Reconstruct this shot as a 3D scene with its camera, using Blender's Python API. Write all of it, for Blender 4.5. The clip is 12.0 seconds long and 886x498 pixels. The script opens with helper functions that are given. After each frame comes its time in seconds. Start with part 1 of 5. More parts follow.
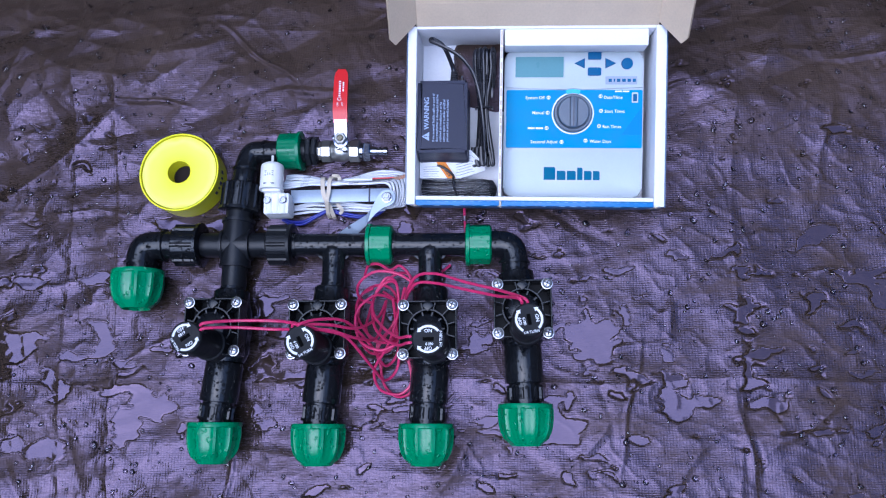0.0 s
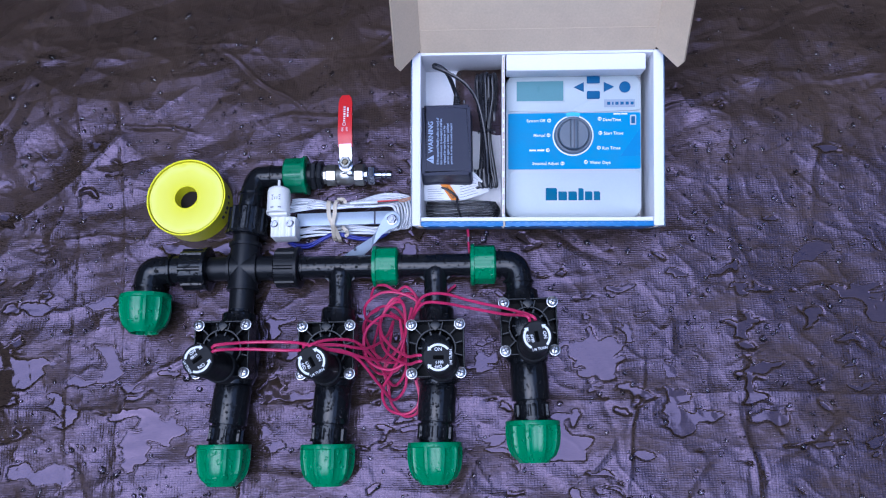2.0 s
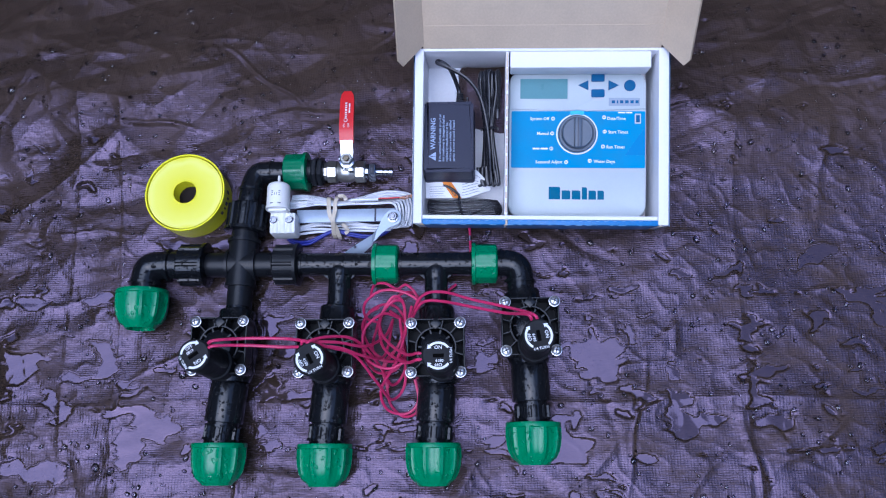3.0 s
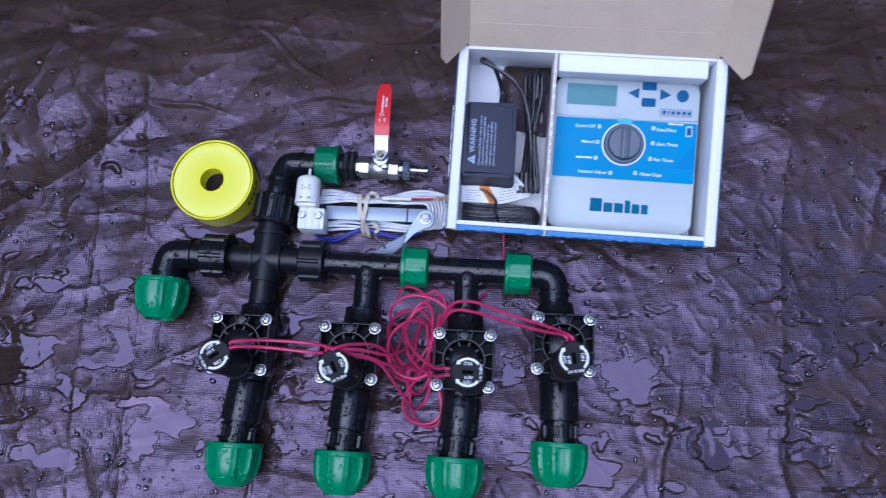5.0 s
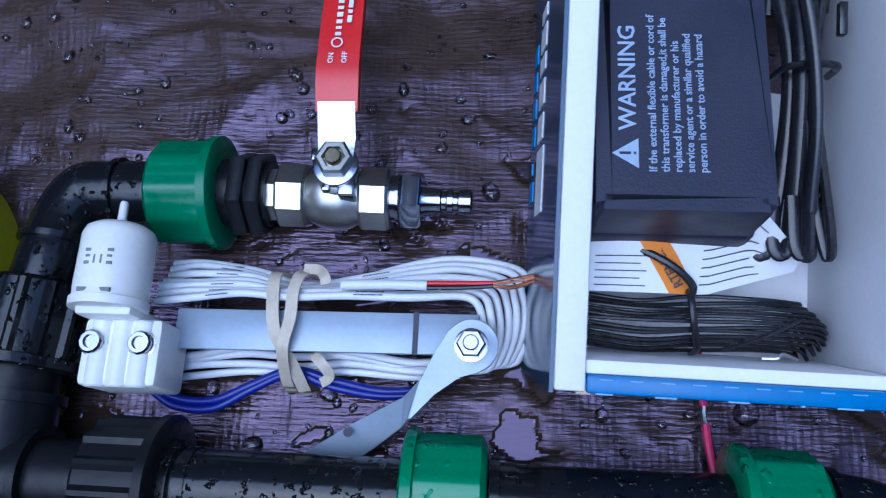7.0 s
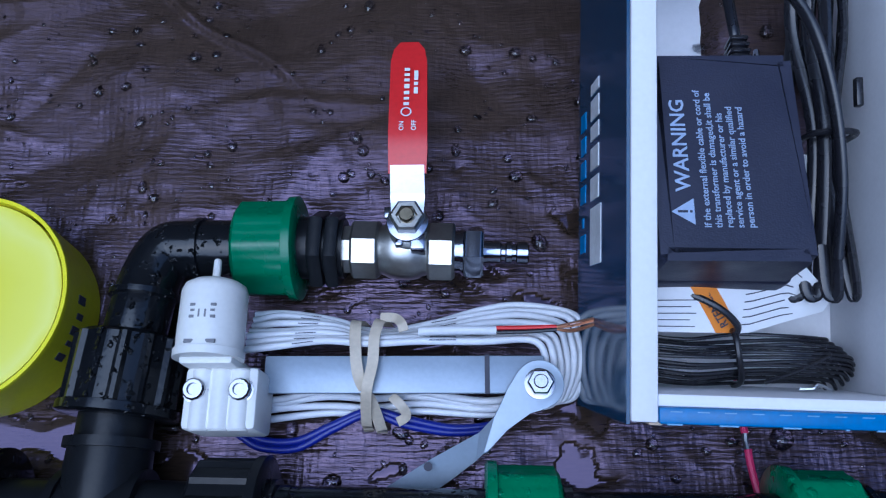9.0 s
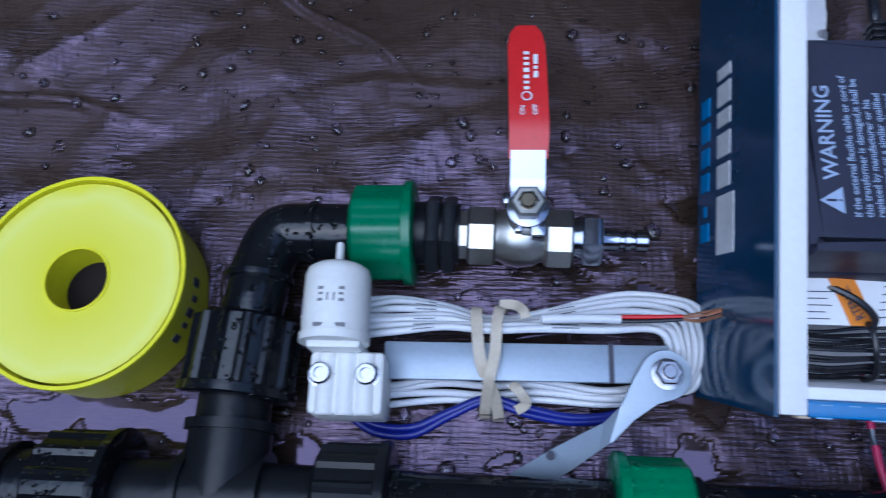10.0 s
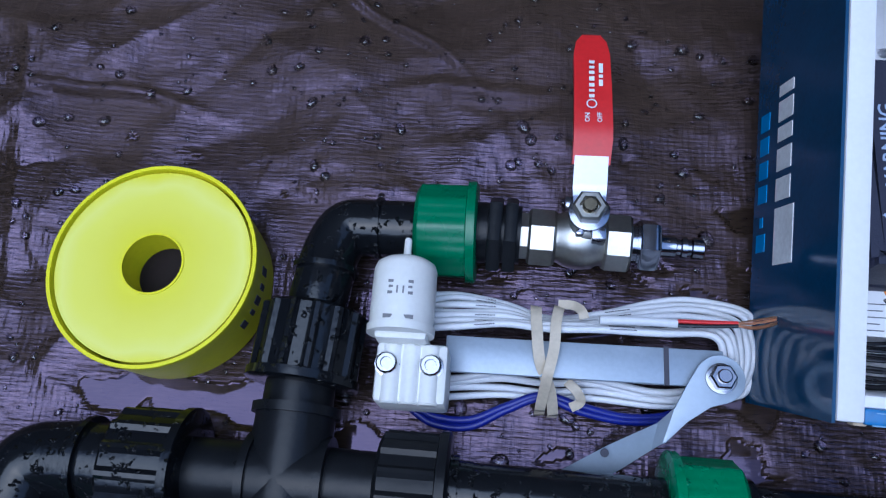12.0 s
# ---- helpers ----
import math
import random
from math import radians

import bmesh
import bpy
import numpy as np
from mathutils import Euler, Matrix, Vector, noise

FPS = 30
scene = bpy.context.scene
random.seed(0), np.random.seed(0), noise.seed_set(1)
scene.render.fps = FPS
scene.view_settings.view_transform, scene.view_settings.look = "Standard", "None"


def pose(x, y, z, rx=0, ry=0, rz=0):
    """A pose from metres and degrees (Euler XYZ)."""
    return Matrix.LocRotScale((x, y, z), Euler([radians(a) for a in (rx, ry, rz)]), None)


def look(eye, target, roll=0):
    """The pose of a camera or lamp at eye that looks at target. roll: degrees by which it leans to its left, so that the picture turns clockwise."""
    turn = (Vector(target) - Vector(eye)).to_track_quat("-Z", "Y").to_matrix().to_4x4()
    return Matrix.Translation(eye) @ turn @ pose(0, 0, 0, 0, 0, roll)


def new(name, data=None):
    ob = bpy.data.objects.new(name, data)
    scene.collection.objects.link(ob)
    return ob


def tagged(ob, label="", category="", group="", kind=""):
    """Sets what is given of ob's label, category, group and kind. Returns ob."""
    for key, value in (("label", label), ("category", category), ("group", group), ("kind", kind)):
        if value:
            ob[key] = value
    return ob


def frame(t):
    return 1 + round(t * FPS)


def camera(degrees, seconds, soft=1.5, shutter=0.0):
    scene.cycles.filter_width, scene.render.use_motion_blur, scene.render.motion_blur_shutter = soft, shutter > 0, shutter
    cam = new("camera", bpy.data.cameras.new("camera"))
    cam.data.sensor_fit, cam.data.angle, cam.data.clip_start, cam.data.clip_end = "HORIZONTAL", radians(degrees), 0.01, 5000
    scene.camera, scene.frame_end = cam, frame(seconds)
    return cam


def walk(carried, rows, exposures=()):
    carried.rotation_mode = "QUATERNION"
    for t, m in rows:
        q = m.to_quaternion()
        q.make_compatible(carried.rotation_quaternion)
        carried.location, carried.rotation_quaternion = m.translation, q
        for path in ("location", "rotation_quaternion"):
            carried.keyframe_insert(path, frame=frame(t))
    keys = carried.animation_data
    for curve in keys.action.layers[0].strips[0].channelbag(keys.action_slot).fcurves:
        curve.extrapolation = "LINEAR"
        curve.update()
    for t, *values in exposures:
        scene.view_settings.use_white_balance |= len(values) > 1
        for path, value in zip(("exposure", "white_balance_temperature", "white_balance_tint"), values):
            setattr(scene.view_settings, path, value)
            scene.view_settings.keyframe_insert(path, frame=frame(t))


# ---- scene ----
cam = camera(60.06, 12.0, 1.15, 0.5)
# t, x, y, z, then the turn in degrees; the tarpaulin lies at z = 0
ROWS = [
    (0, 0.0690, -0.1784, 0.7738, 12.84, 4.07, 0.00),
    (0.5, 0.0593, -0.1813, 0.7736, 13.28, 3.50, 0.14),
    (1, 0.0561, -0.1865, 0.7763, 13.74, 3.20, -0.08),
    (1.5, 0.0533, -0.1801, 0.7877, 14.12, 3.28, -0.89),
    (2, 0.0510, -0.1859, 0.7873, 14.66, 3.27, -0.98),
    (2.5, 0.0492, -0.1923, 0.7839, 15.26, 3.16, -0.71),
    (4.3, 0.0585, -0.1822, 0.7562, 14.63, 3.24, 0.28),
    (4.5, 0.0729, -0.1719, 0.7595, 14.48, 4.03, 0.47),
    (5, 0.0296, -0.1577, 0.7550, 13.70, 3.29, 3.29),
    (5.5, -0.0120, -0.1216, 0.7000, 9.18, 0.32, 0.51),
    (5.8, 0.0021, -0.1101, 0.6032, 7.76, 2.20, 0.90),
    (5.9, 0.0024, -0.1022, 0.5506, 8.57, 3.39, 1.04),
    (6, -0.0112, -0.0821, 0.5034, 8.69, 2.55, 1.08),
    (6.1, -0.0202, -0.0608, 0.4550, 10.56, 1.97, 0.94),
    (6.2, -0.0097, -0.0380, 0.4106, 12.08, 4.15, 1.03),
    (6.3, -0.0168, -0.0150, 0.3740, 12.58, 3.20, 1.58),
    (6.5, -0.0260, -0.0043, 0.2997, 16.00, 3.82, 1.43),
    (6.7, -0.0271, 0.0025, 0.2776, 17.24, 4.26, 2.23),
    (8.3, -0.0585, -0.0035, 0.2723, 18.43, 2.71, 1.75),
    (8.5, -0.0570, -0.0019, 0.2887, 19.01, 2.51, 1.60),
    (9, -0.0658, -0.0028, 0.3046, 20.14, 2.04, 0.35),
    (9.5, -0.0726, -0.0034, 0.3025, 19.56, 2.29, -0.06),
    (10, -0.1039, -0.0038, 0.3020, 19.51, 3.10, 1.66),
    (10.5, -0.1203, -0.0057, 0.3099, 19.50, 3.50, 2.13),
    (11, -0.1279, -0.0075, 0.3172, 19.72, 3.49, 3.11),
    (11.5, -0.1247, -0.0074, 0.3180, 20.06, 3.35, 3.87),
    (12, -0.1213, -0.0096, 0.3119, 19.85, 3.43, 4.21),
]
EXPOSURES = [(0.0, 1.51, 5250, 18), (2.5, 1.31, 5250, 18), (4.5, 1.31, 5250, 18), (5.0, 1.21, 5250, 18), (5.5, 1.36, 5150, 18), (6.0, 1.43, 5000, 17), (6.5, 1.28, 4900, 12), (8.5, 0.88, 4850, 10), (10.5, 0.92, 5150, 9), (12.0, 0.96, 5150, 9)]
walk(cam, [(t, pose(x, y, z, rx, ry, rz)) for t, x, y, z, rx, ry, rz in ROWS], EXPOSURES)
# ---- light ----
world = bpy.data.worlds.new("world")
scene.world = world
world.use_nodes = True
wt = world.node_tree
sky = wt.nodes.new("ShaderNodeTexSky")
sky.sky_type, sky.sun_disc = "NISHITA", False
sky.sun_elevation, sky.sun_rotation = radians(73.7), radians(219.1)
sky.air_density, sky.dust_density, sky.ozone_density = 1.0, 1.5, 1.5
wt.links.new(sky.outputs[0], wt.nodes["Background"].inputs[0])
wt.nodes["Background"].inputs[1].default_value = 0.13
sun = new("sun", bpy.data.lights.new("sun", "SUN"))
sun.data.energy, sun.data.angle, sun.data.color = 0.8, radians(60), (0.88, 0.94, 1.0)
sun.matrix_world = look((-0.48, -0.59, 2.6), (0, 0, 0))

# ---- materials ----


def mat(name, color, rough=0.5, metal=0.0, var=0.15, scale=60.0, bump=0.0, bump_scale=300.0, drops=0.0, spec=0.5, trans=0.0, drop_high=0.0016):
    """A surface with two scales of colour change, fine relief and, where drops is given, beads of water."""
    m = bpy.data.materials.new(name)
    m.use_nodes = True
    t = m.node_tree
    n, k = t.nodes, t.links
    b = n["Principled BSDF"]
    b.inputs["Metallic"].default_value = metal
    b.inputs["Transmission Weight"].default_value = trans
    b.inputs["Specular IOR Level"].default_value = spec
    co = n.new("ShaderNodeTexCoord").outputs["Object"]
    big = n.new("ShaderNodeTexNoise")
    big.inputs["Scale"].default_value, big.inputs["Detail"].default_value = scale, 4
    fine = n.new("ShaderNodeTexNoise")
    fine.inputs["Scale"].default_value, fine.inputs["Detail"].default_value = scale * 9, 3
    k.new(co, big.inputs["Vector"])
    k.new(co, fine.inputs["Vector"])
    add = n.new("ShaderNodeMath")
    add.operation = "ADD"
    k.new(big.outputs[0], add.inputs[0])
    k.new(fine.outputs[0], add.inputs[1])
    ramp = n.new("ShaderNodeMapRange")
    ramp.inputs["From Min"].default_value, ramp.inputs["From Max"].default_value = 0.6, 1.4
    ramp.inputs["To Min"].default_value, ramp.inputs["To Max"].default_value = 1 - var, 1 + var
    k.new(add.outputs[0], ramp.inputs["Value"])
    mix = n.new("ShaderNodeVectorMath")
    mix.operation = "SCALE"
    mix.inputs[0].default_value = color
    k.new(ramp.outputs[0], mix.inputs["Scale"])
    k.new(mix.outputs[0], b.inputs["Base Color"])
    rr = n.new("ShaderNodeMapRange")
    rr.inputs["From Min"].default_value, rr.inputs["From Max"].default_value = 0.3, 0.7
    rr.inputs["To Min"].default_value, rr.inputs["To Max"].default_value = rough * 0.8, min(1.0, rough * 1.25)
    k.new(big.outputs[0], rr.inputs["Value"])
    k.new(rr.outputs[0], b.inputs["Roughness"])
    normal = None
    if bump:
        bn = n.new("ShaderNodeTexNoise")
        bn.inputs["Scale"].default_value = bump_scale
        k.new(co, bn.inputs["Vector"])
        bp = n.new("ShaderNodeBump")
        bp.inputs["Strength"].default_value, bp.inputs["Distance"].default_value = bump, 0.0006
        k.new(bn.outputs[0], bp.inputs["Height"])
        normal = bp
    if drops:
        vo = n.new("ShaderNodeTexVoronoi")
        vo.inputs["Scale"].default_value = drops
        wob = n.new("ShaderNodeTexNoise")
        wob.inputs["Scale"].default_value = drops * 1.7
        k.new(co, wob.inputs["Vector"])
        shift = n.new("ShaderNodeVectorMath")
        shift.operation = "MULTIPLY_ADD"
        shift.inputs[1].default_value = (0.006, 0.006, 0.006)
        k.new(wob.outputs["Color"], shift.inputs[0])
        k.new(co, shift.inputs[2])
        k.new(shift.outputs[0], vo.inputs["Vector"])
        dm = n.new("ShaderNodeMapRange")
        dm.interpolation_type = "SMOOTHSTEP"
        dm.inputs["From Min"].default_value, dm.inputs["From Max"].default_value = 0.12, 0.34
        dm.inputs["To Min"].default_value, dm.inputs["To Max"].default_value = 1, 0
        k.new(vo.outputs["Distance"], dm.inputs["Value"])
        bp = n.new("ShaderNodeBump")
        bp.inputs["Strength"].default_value, bp.inputs["Distance"].default_value = 0.8, drop_high
        k.new(dm.outputs[0], bp.inputs["Height"])
        if normal:
            k.new(normal.outputs[0], bp.inputs["Normal"])
        normal = bp
    if normal:
        k.new(normal.outputs[0], b.inputs["Normal"])
    return m


def tarp_material():
    m = bpy.data.materials.new("wet_woven_tarpaulin")
    m.use_nodes = True
    t = m.node_tree
    n, k = t.nodes, t.links
    b = n["Principled BSDF"]
    co = n.new("ShaderNodeTexCoord").outputs["Object"]
    wet = n.new("ShaderNodeAttribute")
    wet.attribute_name = "wet"

    def noise_at(stretch, scale, detail=4.0, rough=0.55):
        mp = n.new("ShaderNodeMapping")
        mp.inputs["Scale"].default_value = stretch
        k.new(co, mp.inputs["Vector"])
        x = n.new("ShaderNodeTexNoise")
        x.inputs["Scale"].default_value, x.inputs["Detail"].default_value, x.inputs["Roughness"].default_value = scale, detail, rough
        k.new(mp.outputs[0], x.inputs["Vector"])
        return x.outputs[0]

    def ranged(v, a0, a1, b0, b1):
        x = n.new("ShaderNodeMapRange")
        for key, val in zip(("From Min", "From Max", "To Min", "To Max"), (a0, a1, b0, b1)):
            x.inputs[key].default_value = val
        k.new(v, x.inputs["Value"])
        return x.outputs[0]

    def maths(op, a, c):
        x = n.new("ShaderNodeMath")
        x.operation = op
        for i, v in enumerate((a, c)):
            if isinstance(v, (int, float)):
                x.inputs[i].default_value = v
            else:
                k.new(v, x.inputs[i])
        return x.outputs[0]

    def tapes(axis, pitch, wander):
        """Rounded flat tapes side by side across one axis."""
        x = n.new("ShaderNodeTexWave")
        x.wave_type, x.bands_direction, x.wave_profile = "BANDS", axis, "SIN"
        x.inputs["Scale"].default_value = 2 * math.pi / (20 * pitch)
        x.inputs["Distortion"].default_value, x.inputs["Detail"].default_value, x.inputs["Detail Scale"].default_value = wander, 2, 0.35
        k.new(co, x.inputs["Vector"])
        return x.outputs["Fac"]

    weft = tapes("Y", 0.0022, 3.2)
    warp = tapes("X", 0.0030, 3.6)
    streaks = noise_at((0.14, 1.0, 1.0), 620, 2)
    dashes = noise_at((0.14, 1.0, 1.0), 1300, 1)
    cross = noise_at((1.0, 0.2, 1.0), 800, 1)
    stains = noise_at((1, 1, 1), 14, 5)
    patches = noise_at((0.45, 1, 1), 26, 5, 0.62)
    # film thins with y, standing in for less sky mirrored at the far side
    split = n.new("ShaderNodeSeparateXYZ")
    k.new(co, split.inputs[0])
    far_dulling = ranged(split.outputs["Y"], 0.08, 0.22, 0.0, 0.21)
    film = ranged(maths("ADD", maths("SUBTRACT", patches, far_dulling), maths("MULTIPLY", maths("SUBTRACT", streaks, 0.5), 0.42)), 0.32, 0.54, 0.0, 1.0)
    film = maths("MAXIMUM", film, wet.outputs["Fac"])
    tone = maths("ADD", ranged(stains, 0.3, 0.7, 0.75, 1.2), ranged(dashes, 0.3, 0.7, -0.25, 0.25))
    tone = maths("MULTIPLY", tone, ranged(film, 0.0, 1.0, 1.25, 0.85))
    col = n.new("ShaderNodeVectorMath")
    col.operation = "SCALE"
    col.inputs[0].default_value = TARP_COLOR
    k.new(tone, col.inputs["Scale"])
    k.new(col.outputs[0], b.inputs["Base Color"])
    damp = maths("ADD", ranged(film, 0.0, 1.0, 0.40, 0.13), ranged(dashes, 0.52, 0.66, 0.0, 0.18))
    rough = n.new("ShaderNodeMix")
    k.new(wet.outputs["Fac"], rough.inputs[0])
    k.new(damp, rough.inputs[2])
    rough.inputs[3].default_value = 0.05
    k.new(rough.outputs[0], b.inputs["Roughness"])
    k.new(ranged(film, 0.0, 1.0, 0.32, 0.76), b.inputs["Specular IOR Level"])
    weave = maths("ADD", maths("MULTIPLY", weft, 0.055), maths("MULTIPLY", warp, 0.042))
    weave = maths("ADD", weave, maths("ADD", maths("MULTIPLY", dashes, 0.17), maths("MULTIPLY", cross, 0.13)))
    crumple = maths("MULTIPLY", noise_at((0.8, 1, 1), 34, 2, 0.5), 0.9)
    rough_h = maths("MULTIPLY", maths("ADD", weave, crumple), maths("SUBTRACT", 1.0, maths("MULTIPLY", wet.outputs["Fac"], 0.97)))
    bp = n.new("ShaderNodeBump")
    bp.inputs["Strength"].default_value, bp.inputs["Distance"].default_value = 1.0, 0.001
    k.new(rough_h, bp.inputs["Height"])
    k.new(bp.outputs[0], b.inputs["Normal"])
    # violet tint stands in for the blue sky mirrored in the sheet
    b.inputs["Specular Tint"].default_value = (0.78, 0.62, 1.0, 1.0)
    return m


TARP_COLOR = (0.040, 0.027, 0.019)
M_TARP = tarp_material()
M_BLACK = mat("black_wet_plastic", (0.007, 0.008, 0.010), 0.16, var=0.2, bump=0.15, drops=240, spec=0.38)
M_BLACK_DRY = mat("black_moulded_plastic", (0.009, 0.010, 0.012), 0.32, var=0.2, bump=0.2, spec=0.25)
M_CAP = mat("dull_black_cap", (0.012, 0.013, 0.015), 0.55, var=0.2, bump=0.2, spec=0.18)
M_BONNET = mat("black_ribbed_plastic", (0.007, 0.008, 0.010), 0.24, var=0.2, bump=0.1, spec=0.32)
M_SLOT = mat("black_slot_shade", (0.002, 0.002, 0.002), 0.8, spec=0.05)
M_GREEN = mat("green_wet_plastic", (0.004, 0.215, 0.083), 0.27, var=0.12, bump=0.1, drops=150, drop_high=0.0006)
M_GREEN_DRY = mat("green_plastic", (0.003, 0.16, 0.065), 0.28, var=0.1, bump=0.1)
M_CHROME = mat("chrome", (0.36, 0.37, 0.42), 0.12, 1.0, var=0.05, bump=0.05)
M_NICKEL = mat("nickel_plated_brass", (0.52, 0.51, 0.47), 0.34, 1.0, var=0.12, bump=0.04, bump_scale=900)
M_DARK_STEEL = mat("dark_plated_steel", (0.40, 0.40, 0.43), 0.18, 1.0, var=0.1)
M_STEEL = mat("zinc_screw", (0.55, 0.56, 0.58), 0.36, 1.0, var=0.1)
M_RED = mat("red_vinyl_sleeve", (0.62, 0.018, 0.02), 0.35, var=0.1, bump=0.1)
M_PINK = mat("red_wire_insulation", (0.55, 0.028, 0.115), 0.35, var=0.12)
M_YELLOW = mat("yellow_plastic", (0.85, 0.80, 0.005), 0.35, var=0.06, scale=40, spec=0.25)


def reel_material():
    """Yellow flange with the white tape showing through it as a paler band."""
    m = mat("white_tape_through_yellow", (0.86, 0.84, 0.15), 0.42, var=0.05, scale=30, spec=0.3)
    t = m.node_tree
    n, k = t.nodes, t.links
    co = n.new("ShaderNodeTexCoord").outputs["Object"]
    flat = n.new("ShaderNodeVectorMath")
    flat.operation = "MULTIPLY"
    flat.inputs[1].default_value = (1, 1, 0)
    k.new(co, flat.inputs[0])
    away = n.new("ShaderNodeVectorMath")
    away.operation = "LENGTH"
    k.new(flat.outputs[0], away.inputs[0])
    wob = n.new("ShaderNodeTexNoise")
    wob.inputs["Scale"].default_value = 45
    k.new(co, wob.inputs["Vector"])
    add = n.new("ShaderNodeMath")
    add.operation = "MULTIPLY_ADD"
    add.inputs[1].default_value = 0.012
    k.new(wob.outputs[0], add.inputs[0])
    k.new(away.outputs["Value"], add.inputs[2])
    span = n.new("ShaderNodeMapRange")
    span.inputs["From Min"].default_value, span.inputs["From Max"].default_value = 0.018, 0.046
    k.new(add.outputs[0], span.inputs["Value"])
    ramp = n.new("ShaderNodeValToRGB")
    ramp.color_ramp.elements[0].color = (0.80, 0.76, 0.03, 1)
    ramp.color_ramp.elements[1].color = (0.81, 0.77, 0.03, 1)
    for at, c in ((0.38, (0.83, 0.80, 0.08, 1)), (0.62, (0.85, 0.83, 0.10, 1)), (0.82, (0.88, 0.87, 0.18, 1))):
        ramp.color_ramp.elements.new(at).color = c
    k.new(span.outputs[0], ramp.inputs[0])
    k.new(ramp.outputs[0], n["Principled BSDF"].inputs["Base Color"])
    return m


M_PALE = reel_material()
M_WHITE = mat("white_plastic", (0.80, 0.80, 0.77), 0.4, var=0.05)
M_CASE = mat("light_grey_case", (0.42, 0.47, 0.48), 0.42, var=0.03, bump=0.08, bump_scale=900)
M_CABLE = mat("white_cable_jacket", (0.74, 0.75, 0.78), 0.4, var=0.06)
M_INK_RECESS = mat("dark_print_and_recess_shade", (0.05, 0.05, 0.07), 0.6)
M_PRINT = mat("printed_white_ink", (0.78, 0.8, 0.82), 0.6)
M_BLUE_WIRE = mat("blue_wire_insulation", (0.008, 0.014, 0.21), 0.35, var=0.15)
M_ALU = mat("grey_painted_metal", (0.34, 0.40, 0.48), 0.38, 0.25, var=0.08, bump=0.1)
M_BAND = mat("rubber_band", (0.58, 0.50, 0.38), 0.55, var=0.15)
M_COPPER = mat("copper_strands", (0.74, 0.50, 0.36), 0.3, 1.0)
M_NAVY = mat("navy_printed_carton", (0.005, 0.052, 0.125), 0.12, var=0.15)
M_BLUE = mat("blue_printed_panel", (0.001, 0.225, 0.45), 0.45, var=0.06, spec=0.2)
M_SKYBLUE = mat("blue_printed_carton", (0.01, 0.16, 0.42), 0.4, var=0.2)
M_SWEEP = mat("deeper_blue_print", (0.001, 0.19, 0.43), 0.45, var=0.05, spec=0.2)
M_SIDE_BLUE = mat("bright_blue_ink", (0.006, 0.24, 0.60), 0.4, var=0.05)
M_LOGO = mat("teal_logo_ink", (0.003, 0.11, 0.20), 0.6, var=0.05, spec=0.15)
M_CARTON = mat("white_carton", (0.80, 0.80, 0.82), 0.6, var=0.04, bump=0.1, bump_scale=200)
M_KRAFT = mat("brown_kraft_board", (0.60, 0.48, 0.34), 0.75, var=0.08, bump=0.15, bump_scale=250)
M_LCD = mat("grey_green_display", (0.09, 0.23, 0.25), 0.3, var=0.05, spec=0.2)
M_BUTTON = mat("blue_rubber_button", (0.008, 0.095, 0.22), 0.6, var=0.08, spec=0.2)
M_KNOB = mat("dark_grey_knob", (0.075, 0.10, 0.135), 0.4, var=0.1)
M_ADAPTER = mat("slate_black_plastic", (0.022, 0.024, 0.046), 0.42, var=0.12, bump=0.2, bump_scale=1500, spec=0.4)
M_CORD = mat("black_cord", (0.014, 0.014, 0.018), 0.26, var=0.15)
M_PAPER = mat("white_paper", (0.8, 0.8, 0.8), 0.7, var=0.03)
M_PALE_PRINT = mat("pale_blue_print", (0.34, 0.42, 0.58), 0.6)
M_SHADE = mat("grey_slot_shade", (0.20, 0.20, 0.21), 0.6)
M_ORANGE = mat("orange_print", (0.75, 0.24, 0.02), 0.6, var=0.05)
M_WATER = mat("water_bead", (0.9, 0.9, 0.95), 0.02, var=0.0, trans=1.0)
M_GROUND = mat("damp_concrete", (0.22, 0.21, 0.20), 0.8, var=0.3, scale=6, bump=0.3, bump_scale=40)
M_WALL = mat("dark_brown_blocker", (0.07, 0.055, 0.045), 0.85, var=0.3, scale=3, bump=0.3, bump_scale=30)

# ---- building helpers ----
ROOT = {}


def thing(name, label, category, m=None, group=""):
    ob = new(name)
    m = m or Matrix.Identity(4)
    ob.matrix_world = m
    ob.empty_display_size = 0.01
    ROOT[ob.name] = m.inverted()
    return tagged(ob, label, category, group)


def finish(bm, sharp=38):
    bmesh.ops.recalc_face_normals(bm, faces=bm.faces)
    for f in bm.faces:
        f.smooth = True
    for e in bm.edges:
        if len(e.link_faces) == 2 and e.calc_face_angle(0) > radians(sharp):
            e.smooth = False


def part(name, bm, material, parent, label="", sharp=38):
    """Links a bmesh given in world places as one mesh under a thing or a part."""
    finish(bm, sharp)
    inv = ROOT[parent.name]
    bm.transform(inv)
    me = bpy.data.meshes.new(name)
    bm.to_mesh(me)
    bm.free()
    me.materials.append(material)
    ob = new(name, me)
    ob.parent = parent
    ROOT[ob.name] = inv
    if label:
        tagged(ob, label)
    return ob


def axes(p0, p1):
    d = (Vector(p1) - Vector(p0)).normalized()
    up = Vector((0, 0, 1)) if abs(d.z) < 0.9 else Vector((0, 1, 0))
    u = d.cross(up).normalized()
    return d, u, u.cross(d)


